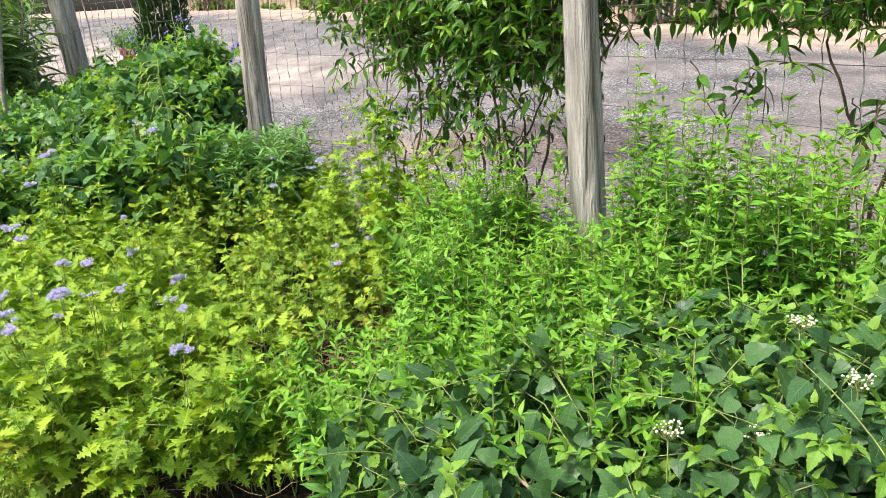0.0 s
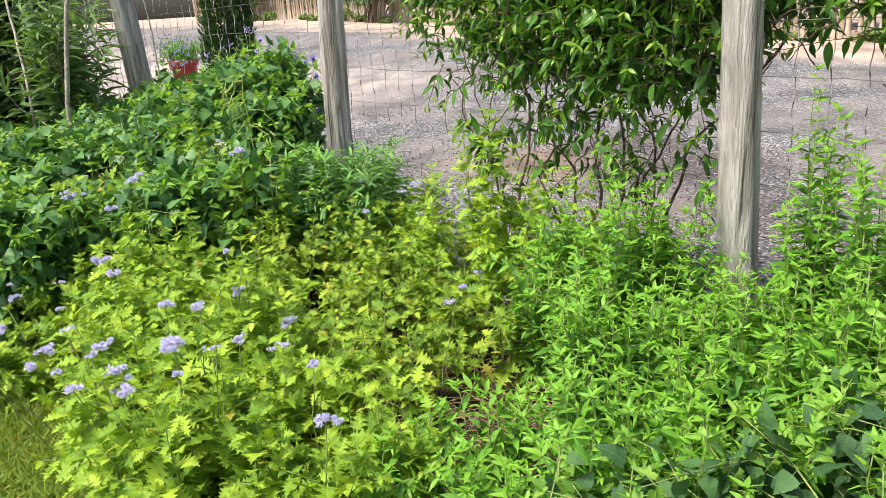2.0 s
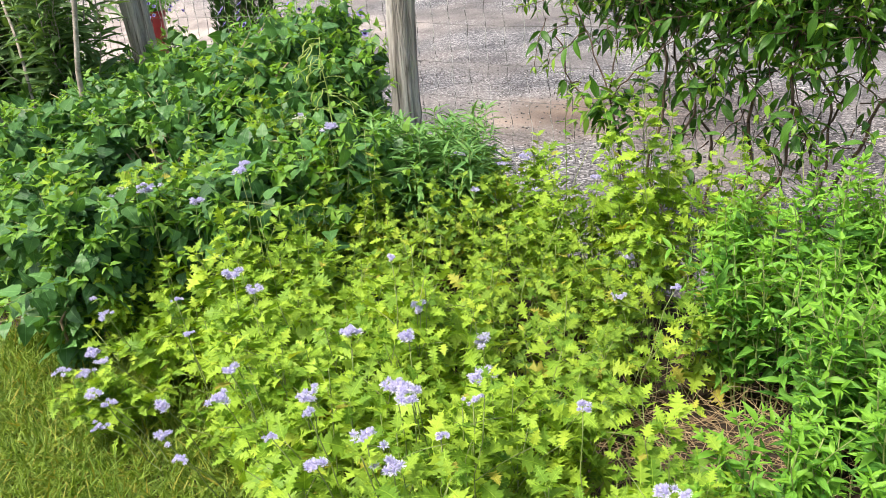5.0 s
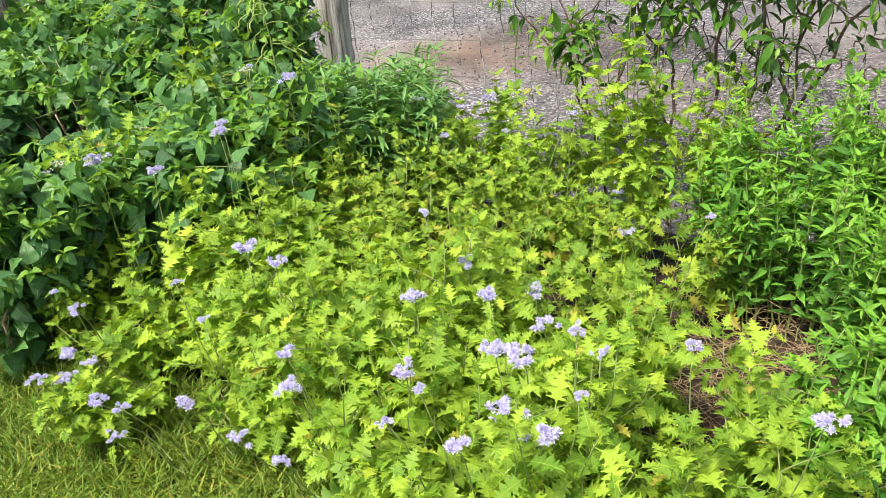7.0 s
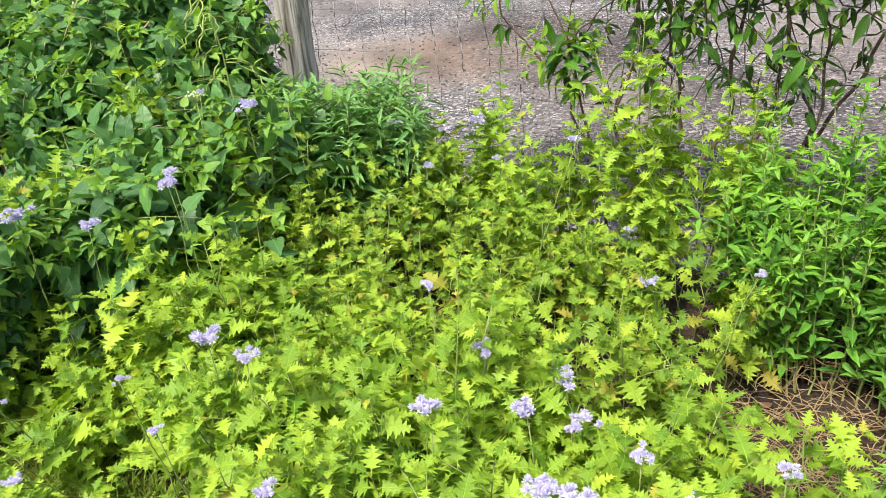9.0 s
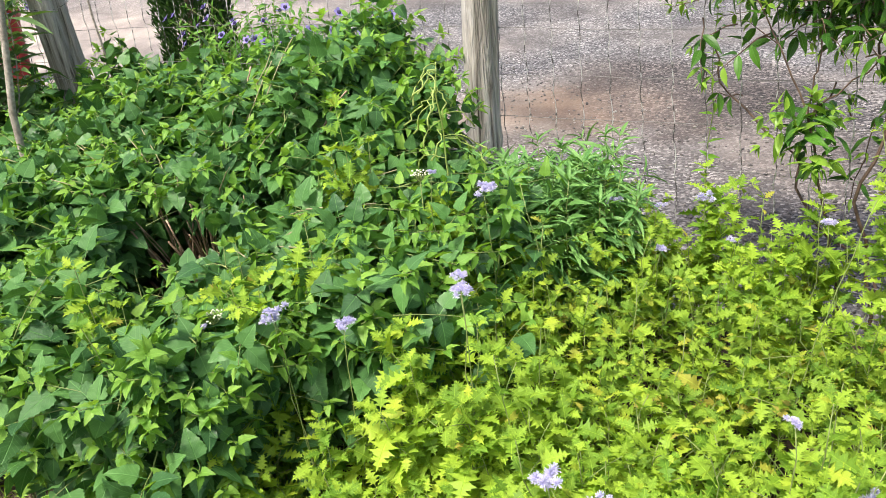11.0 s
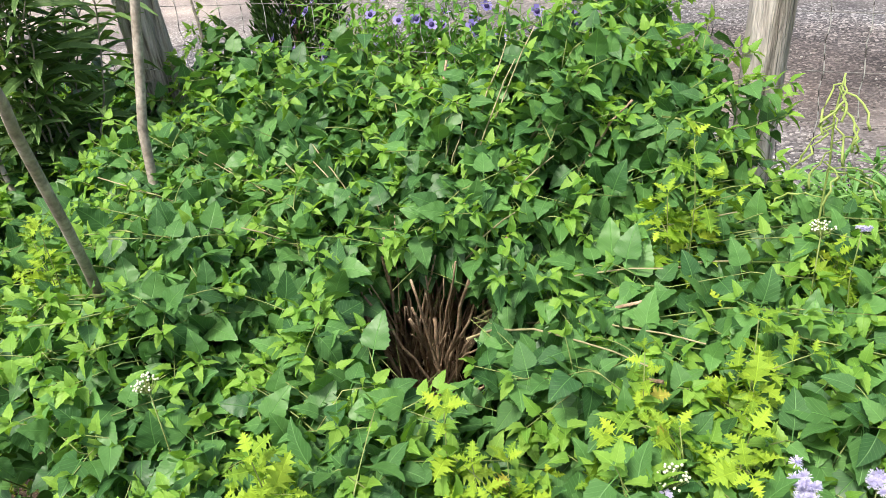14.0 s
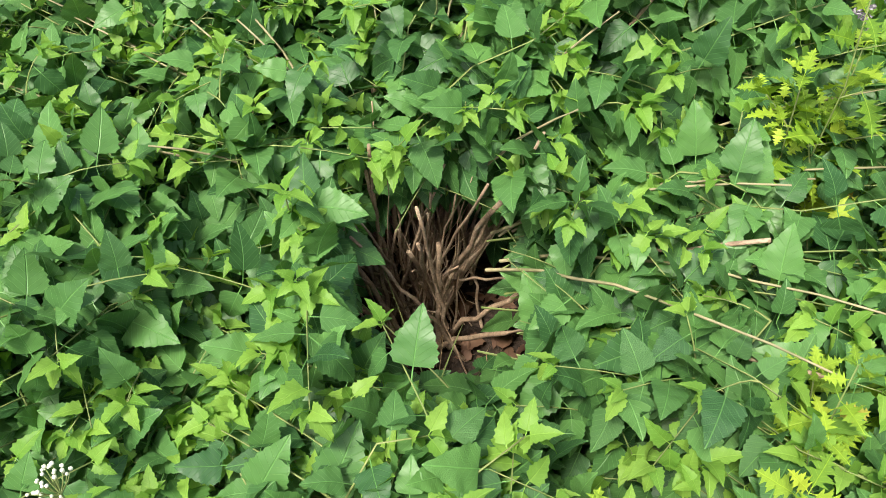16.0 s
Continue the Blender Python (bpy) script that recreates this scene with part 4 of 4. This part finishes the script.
def tall_stalk(pts, r, label, leaves=0):
    rng = random.Random(len(label))
    ob = thing("tall_stalk", pts[0], label, "plant stalk", "tall single stalks")
    t = Tubes(4)
    curve = bend(pts[0], pts[1], 0.1, 10, rng, 0.004)
    t.add(curve, r, r * 0.5)
    t.joined("stalk", ob, STEM, kind="")
    if leaves:
        f = Foliage(L_LANCE, LANCE_Y)
        shoot_leaves(curve, rng, f, f, 0.35, 0.045, 0.045, 0.5, 0.1, 3)
        f.joined("foliage", ob)


tall_stalk((P(3.07, 2.45, -0.03), P(3.05, 2.45, 0.98)), 0.0028, "thin upright weed stalk with small leaves behind the wire fence", 1)
tall_stalk((P(2.62, 1.62, 0), P(2.50, 1.85, 0.66)), 0.0022, "thin pale arching grass stalk among mistflowers")
tall_stalk((P(3.05, 1.45, 0), P(3.30, 1.62, 0.68)), 0.0022, "thin pale arching flower stalk beside the shrub")


# dry litter over the bare soil
def litter():
    rng = random.Random(47)
    ob = thing("dry_litter", P(1.86, 1.4, 0), "dry straw stalks lying on dark soil", "litter", kind="stuff")
    t = Tubes(3)
    for i in range(1000):
        if i < 640:
            c = P(1.86 + rng.gauss(0, 0.16), 1.42 + rng.gauss(0, 0.28), 0.03 + rng.random() * 0.05)
        else:
            c = P(rng.uniform(0, 5.8), rng.uniform(0.75, 2.1), 0.03 + rng.random() * 0.05)
        a, l = rng.random() * 6.28, rng.uniform(0.05, 0.2)
        d = Vector((math.cos(a) * l, math.sin(a) * l, rng.uniform(-0.01, 0.07)))
        t.add(bend(c, c + d, 0.02, 4, rng, 0.004), 0.0013, 0.0008)
    t.joined("straw", ob, STRAW)
    dead = Foliage(L_HEART_FLAT, DRY_LEAF)
    for i in range(420):
        c = HUB + P(rng.gauss(0, 0.22), rng.gauss(0, 0.22), 0.025) if i < 200 else P(rng.uniform(0, 5.8), rng.uniform(0.75, 2.1), 0.03)
        a = rng.random() * 6.28
        dead.add(c, Vector((math.cos(a), math.sin(a), rng.uniform(-0.1, 0.4))), rng.uniform(0.03, 0.06), rng, 0.6)
    dead.joined("dead_leaf_litter", ob, label="curled brown dead leaves")


litter()


# ---- evergreen vine on the fence ----
def fence_vine(u, spread, low, high, count, seed, trunks, label):
    rng = random.Random(seed)
    base = P(u, fence_v(u), 0)
    ob = thing("fence_vine", base, label, "vine", "vines on the wire fence")
    old, young = Foliage(L_OVAL, GLOSSY, GLOSSY_1), Foliage(L_OVAL, GLOSSY_Y)
    fine = Tubes(3)
    for i in range(trunks):
        a = base + P(rng.gauss(0, 0.16), rng.gauss(0.09, 0.03), 0)
        b = base + P(rng.gauss(0, spread * 0.45), rng.gauss(0.12, 0.05), rng.uniform(low, high))
        pts, n, ph = [], 26, rng.random() * 6
        for k in range(n + 1):
            s = k / n
            p = a.lerp(b, s) + P(0.03 * math.sin(s * 15 + ph) + 0.012 * math.sin(s * 37 + ph), 0.02 * math.cos(s * 19 + ph), 0)
            pts.append(p)
        t = Tubes(5)
        t.add(pts, rng.uniform(0.004, 0.008), 0.003)
        t.joined("vine_stem", ob, TWIG, kind="")
    for i in range(count):
        q = rng.gauss(0, 0.5)
        uu = spread * max(-1.05, min(1.05, q))
        edge = abs(uu / spread)
        bottom = low + 0.20 * edge + 0.07 * math.sin(uu * 9 + seed)
        z = bottom + (high - bottom) * rng.random() ** 0.9
        c = base + P(uu, 0.17 + rng.gauss(0, 0.09), z)
        e = c + P(rng.gauss(0, 0.12), rng.gauss(-0.05, 0.06), rng.uniform(-0.09, 0.10))
        pts = bend(c, e, 0.03, 4, rng, 0.004)
        fine.add(pts, 0.0022, 0.0012)
        shoot_leaves(pts, rng, old, young, 0.1, 0.036, 0.062, 0.5, 0.12, 4)
    # hanging runners under the crown
    for i in range(int(count * (0.085 if low < 1 else 0.02))):
        uu = rng.gauss(0, spread * (0.34 if low < 1 else 0.45))
        c = base + P(uu, rng.gauss(0.1, 0.05), 0.55 + (low - 0.35) * rng.random() ** 0.7)
        e = c + P(rng.gauss(0, 0.08), rng.gauss(-0.03, 0.04), rng.uniform(-0.18, 0.1))
        pts = bend(c, e, 0.02, 4, rng, 0.006)
        fine.add(pts, 0.003, 0.0015)
        shoot_leaves(pts, rng, old, young, 0.3, 0.045, 0.065, 0.4, 0.2, 3)
    for f in (old, young):
        f.keep(lambda p: (p - P(1.545, fence_v(1.545) - 0.01, p.z)).length > 0.11)
    old.split("leaf", ob, 200, lambda p: p.z)
    young.joined("young_foliage", ob, label="light green young leaves")
    fine.joined("twig_tangle", ob, TWIG)


fence_vine(2.25, 0.95, 0.88, 1.75, 1800, 51, 9, "evergreen vine with glossy dark leaves over the wire fence")
fence_vine(0.75, 0.90, 1.02, 1.75, 1250, 52, 3, "evergreen vine with glossy leaves hanging over the wire fence")


def vine_sprig(u, v):
    """A young forked stem of the vine that stands clear of the rest, with a tuft of leaves at the fork."""
    rng = random.Random(53)
    base = P(u, v, 0)
    ob = thing("vine_sprig", base, "young forked vine stem with glossy leaves before the wire fence", "vine")
    fork = P(u + 0.17, v + 0.03, 0.70)
    old, young = Foliage(L_OVAL, GLOSSY), Foliage(L_OVAL, GLOSSY_Y)
    for a, b, r in ((base, fork, 0.006), (fork, P(u + 0.36, v + 0.06, 1.05), 0.0035), (fork, P(u + 0.14, v + 0.06, 1.02), 0.003), (fork, P(u - 0.10, v + 0.05, 0.93), 0.003)):
        pts = bend(a, b, 0.05, 9, rng, 0.006)
        t = Tubes(5)
        t.add(pts, r, r * 0.6)
        t.joined("vine_stem", ob, TWIG, kind="")
        if a is fork:
            shoot_leaves(pts, rng, old, young, 0.75, 0.05, 0.07, 0.4, 0.2, 3)
    for i in range(16):
        e = fork + P(rng.gauss(0, 0.06), rng.gauss(-0.03, 0.04), rng.uniform(-0.14, 0.09))
        shoot_leaves(bend(fork.lerp(base, rng.uniform(0, 0.2)), e, 0.02, 3, rng), rng, old, young, 0.3, 0.035, 0.07, 0.4, 0.25, 4)
    old.joined("foliage", ob)
    young.joined("young_foliage", ob, label="light green young leaves")


vine_sprig(2.57, 2.27)


# ---- beyond the fence and beside the bed ----
def petunia(name, u, v, pot_r, pot_h, pot_m, ru, rv, height, flowers, seed, label):
    rng = random.Random(seed)
    base = P(u, v, yard_z(u, v))
    ob = thing(name, base, label, "potted plant", "potted petunias")
    bm = bmesh.new()
    prof = [(pot_r * 0.7, 0), (pot_r * 0.95, pot_h * 0.9), (pot_r * 1.08, pot_h * 0.9), (pot_r * 1.1, pot_h), (pot_r * 0.95, pot_h), (pot_r * 0.9, pot_h - 0.04), (0.001, pot_h - 0.04)]
    rings = [[bm.verts.new((r * math.cos(j * math.pi / 16), r * math.sin(j * math.pi / 16), h)) for j in range(32)] for r, h in prof]
    for a, b in zip(rings, rings[1:]):
        for j in range(32):
            bm.faces.new((a[j], a[(j + 1) % 32], b[(j + 1) % 32], b[j]))
    bm.faces.new(list(reversed(rings[0])))
    part_bm("pot", bm, pot_m, ob)
    f, t = Foliage(L_OVAL, LANCE), Tubes(3)
    tops = []
    for i in range(140):
        a, q = rng.random() * 6.28, math.sqrt(rng.random())
        tip = base + P(ru * q * math.cos(a), rv * q * math.sin(a), pot_h + height * rng.uniform(0.1, 1) - 0.12 * q)
        pts = bend(base + Vector((0, 0, pot_h - 0.03)), tip, 0.08, 6, rng, 0.006)
        t.add(pts, 0.002, 0.001)
        shoot_leaves(pts, rng, f, f, 0.25, 0.04, 0.045, 0.4, 0.1, 3)
        tops.append((tip, pts[-1] - pts[-3]))
    f.joined("foliage", ob)
    t.joined("stem_tangle", ob, STEM)
    for tip, d in tops[:flowers]:
        flower = Foliage(L_PETAL, PETAL_V)
        face = (d.normalized() + Vector((-0.3, -0.6, 0.5))).normalized()
        a = face.orthogonal().normalized()
        b = face.cross(a)
        c = tip + face * 0.015
        for k in range(5):
            w = k * 6.28 / 5
            flower.items.append((c, Matrix((a * -math.sin(w) + b * math.cos(w), a * math.cos(w) + b * math.sin(w), face)).transposed(), rng.uniform(0.018, 0.024)))
        petals = flower.joined("flower", ob, kind="")
        bm = bmesh.new()
        bmesh.ops.create_uvsphere(bm, u_segments=8, v_segments=5, radius=0.009, matrix=Matrix.Translation(c - base + face * 0.003))
        part_bm("eye", bm, PETAL_EYE, petals)


petunia("petunia", 4.96, 2.38, 0.11, 0.68, BROWN_POT, 0.74, 0.2, 0.48, 84, 61, "violet-blue petunias in a tall terracotta planter behind the wire fence")
petunia("potted_petunia", 10.4, 3.98, 0.17, 0.72, RED_POT, 0.42, 0.36, 0.36, 46, 62, "lavender-blue flowers in a red pot behind the fence")


def cypress(u, v, r, bottom, top, seed):
    rng = random.Random(seed)
    base = P(u, v, yard_z(u, v))
    ob = thing("cypress", base, "dark green columnar cypress behind the wire fence", "tree")
    t = Tubes(8)
    t.add([base + Vector((0, 0, top * i / 8)) for i in range(9)], 0.035, 0.008)
    t.joined("trunk", ob, TWIG, kind="")
    f = Foliage(L_SPRAY, NEEDLE)
    for i in range(24000):
        s = rng.random()
        z = bottom + (top - bottom) * s
        rad = r * min(1.0, (s / 0.12) ** 0.5 if s > 0 else 0) * (1 - 0.35 * s) * (0.62 + 0.42 * rng.random())
        a = rng.random() * 6.28
        rad *= 1 + 0.15 * math.sin(a * 5 + z * 9)
        f.add(base + Vector((rad * math.cos(a), rad * math.sin(a), z)), Vector((math.cos(a) * 0.5, math.sin(a) * 0.5, 1.0 + rng.gauss(0, 0.3))), rng.uniform(0.022, 0.042), rng, 1.0)
    f.joined("crown", ob)


cypress(5.66, 2.55, 0.195, 0.12, 2.4, 71)


def willow_shrub(u, v, seed, shoots, r, h, label):
    rng = random.Random(seed)
    base = P(u, v, 0)
    ob = thing("willow_leaf_shrub", base, label, "shrub")
    f, t = Foliage(L_WILLOW, WILLOW), Tubes(4)
    for i in range(shoots):
        a, q = rng.random() * 6.28, rng.random()
        tip = base + P(r * q * math.cos(a), r * q * math.sin(a), h * rng.uniform(0.55, 1.05))
        pts = bend(base + Vector((rng.gauss(0, 0.05), rng.gauss(0, 0.05), 0)), tip, h * 0.25, 10, rng, 0.01)
        t.add(pts, 0.006, 0.002)
        shoot_leaves(pts, rng, f, f, 0.35, 0.045, 0.20, 0.6, 0.1, 5)
    f.joined("foliage", ob)
    t.joined("stem_tangle", ob, GREY_BRANCH)


willow_shrub(5.95, 1.50, 81, 14, 0.42, 1.5, "tall shrub with long narrow willow-like leaves and grey stems")
willow_shrub(6.8, 1.6, 82, 16, 0.6, 1.8, "tall shrub with long narrow willow-like leaves")


def bare_branch(pts, r, label):
    t = Tubes(8)
    ob = thing("bare_branch", pts[0], label, "branch", "bare grey branches")
    curve = []
    rng = random.Random(int(r * 9999))
    for a, b in zip(pts, pts[1:]):
        for k in range(6):
            curve.append(a.lerp(b, k / 6) + Vector((rng.gauss(0, 0.003), rng.gauss(0, 0.003), 0)))
    curve.append(pts[-1])
    t.add(curve, r, r * 0.7)
    t.joined("wood", ob, GREY_BRANCH, kind="")


bare_branch([P(5.31, 1.30, 0.0), P(5.26, 1.35, 0.8), P(5.13, 1.49, 1.7)], 0.016, "upright bare grey branch standing among the shrubs")
bare_branch([P(5.66, 2.05, 0.0), P(5.70, 2.05, 0.9), P(5.76, 2.04, 1.6)], 0.006, "thin brown stick standing upright at the wire fence")
bare_branch([P(5.32, 1.16, 0.0), P(4.89, 0.82, 0.82), P(4.67, 0.65, 1.22)], 0.014, "leaning bare grey branch among the leaves")
bare_branch([P(5.75, 1.25, 0.0), P(5.95, 1.3, 0.9), P(6.35, 1.35, 1.5)], 0.010, "leaning bare brown branch in the shrub")


def leafy_mass(name, u, v, ru, rv, h, n, leaf, size, material, seed, label, category="bush", low=0.0, dry=0):
    rng = random.Random(seed)
    base = P(u, v, yard_z(u, v))
    ob = thing(name, base, label, category)
    t = Tubes(5)
    f, d = Foliage(leaf, material), Foliage(leaf, DRY_LEAF)
    blobs = [(rng.uniform(-1, 1) * ru * 0.7, rng.uniform(-1, 1) * rv * 0.7, low + (h - low) * rng.uniform(0.2, 0.85), rng.uniform(0.3, 0.55)) for _ in range(16)]
    for bu, bv, bz, _ in blobs:
        t.add(bend(base + Vector((rng.gauss(0, 0.1), rng.gauss(0, 0.1), 0)), base + P(bu, bv, bz), bz * 0.4, 8, rng, 0.02), 0.02 * h / 2, 0.006)
    for i in range(n):
        bu, bv, bz, br = rng.choice(blobs)
        w = Vector((rng.gauss(0, 1), rng.gauss(0, 1), rng.gauss(0, 1))).normalized() * (0.5 + 0.5 * rng.random())
        p = base + P(bu + w.x * br * ru, bv + w.y * br * rv, max(0.04, bz + w.z * br * (h - low) * 0.6))
        axis = Vector((w.x * S - w.y * S, w.x * S + w.y * S, w.z * 0.4 - 0.2))
        (d if i < dry else f).add(p, axis, size * rng.uniform(0.7, 1.3), rng, 0.6)
    f.joined("crown", ob)
    if dry:
        d.joined("withered_foliage", ob, label="withered red-brown leaves")
    t.joined("branch_tangle", ob, TWIG)


leafy_mass("dark_shrub", 8.2, 1.55, 0.95, 0.55, 2.4, 16000, L_FAR, 0.14, SHADE_LEAF, 91, "tall dark evergreen shrub beside the fence post", "shrub", 0.1, 420)
leafy_mass("dark_shrub", 7.5, 1.5, 0.8, 0.6, 2.1, 7000, L_FAR, 0.12, SHADE_LEAF, 93, "tall dark evergreen shrub behind the willow-leaved shrub", "shrub", 0.05, 300)
leafy_mass("dark_shrub", 7.0, 0.7, 0.9, 0.8, 2.0, 8000, L_FAR, 0.12, SHADE_LEAF, 92, "tall dark evergreen shrub at the end of the bed", "shrub", 0.1, 150)


# ---- far side of the yard: stake fence, weeds, bushes and trees ----
def stake_fence():
    rng = random.Random(95)
    ob = thing("stake_fence", P(12, 13.6, yard_z(12, 13.6)), "tall fence of pale weathered upright stakes", "fence")
    meshes = []
    for k in range(5):
        t = Tubes(6)
        pts = [ob.location + Vector((0.012 * math.sin(i * 1.3 + k), 0.012 * math.cos(i + k), 1.9 * i / 5 * (0.94 + 0.03 * k))) for i in range(6)]
        t.add(pts, 0.045, 0.035)
        meshes.append(raw_mesh("stake", [p - ob.location for p in t.v], t.t, STAKE))
    u = -8.0
    while u < 34:
        st = part("stake", rng.choice(meshes), ob)
        st.location = P(u, 13.6 + rng.gauss(0, 0.02), yard_z(u, 13.6)) - ob.location
        st.rotation_euler = (rng.gauss(0, 0.02), rng.gauss(0, 0.02), rng.random() * 6)
        u += rng.uniform(0.10, 0.15)
    for z in (0.5, 1.5):
        t = Tubes(6)
        t.add([P(-8 + 42 * i / 20, 13.66, z + yard_z(-8 + 42 * i / 20, 13.66)) for i in range(21)], 0.03, 0.03)
        t.joined("rail", ob, STAKE, kind="")


stake_fence()
weeds = random.Random(97)
for i in range(22):
    wu = -6 + i * 1.7 + weeds.gauss(0, 0.5)
    leafy_mass("weed_clump", wu, 13.2 + weeds.gauss(0, 0.12), 0.5, 0.2, weeds.uniform(0.15, 0.4), 260, L_FAR, 0.13, FAR_LEAF, 300 + i, "yellow-green weeds along the foot of the far fence", "weeds")
for i in range(13):
    wu = -8 + i * 3.4 + weeds.gauss(0, 0.6)
    leafy_mass("far_bush", wu, 15.4 + weeds.gauss(0, 0.5), 1.9, 1.0, weeds.uniform(2.6, 4.2), 2600, L_FAR, 0.26, FAR_LEAF, 330 + i, "broad green bush behind the far stake fence", "bush")
for i in range(5):
    leafy_mass("front_bush", (19.5, 13.5, 9.0, 28.0, 2.0)[i], 13.0, (1.5, 1.1, 1.2, 1.4, 1.3)[i], 0.45, (1.9, 2.2, 2.4, 2.0, 2.6)[i], 1700, L_FAR, 0.15, SHADE_LEAF if i < 2 else FAR_LEAF, 360 + i, "green bush overhanging the far stake fence", "bush", 0.5)
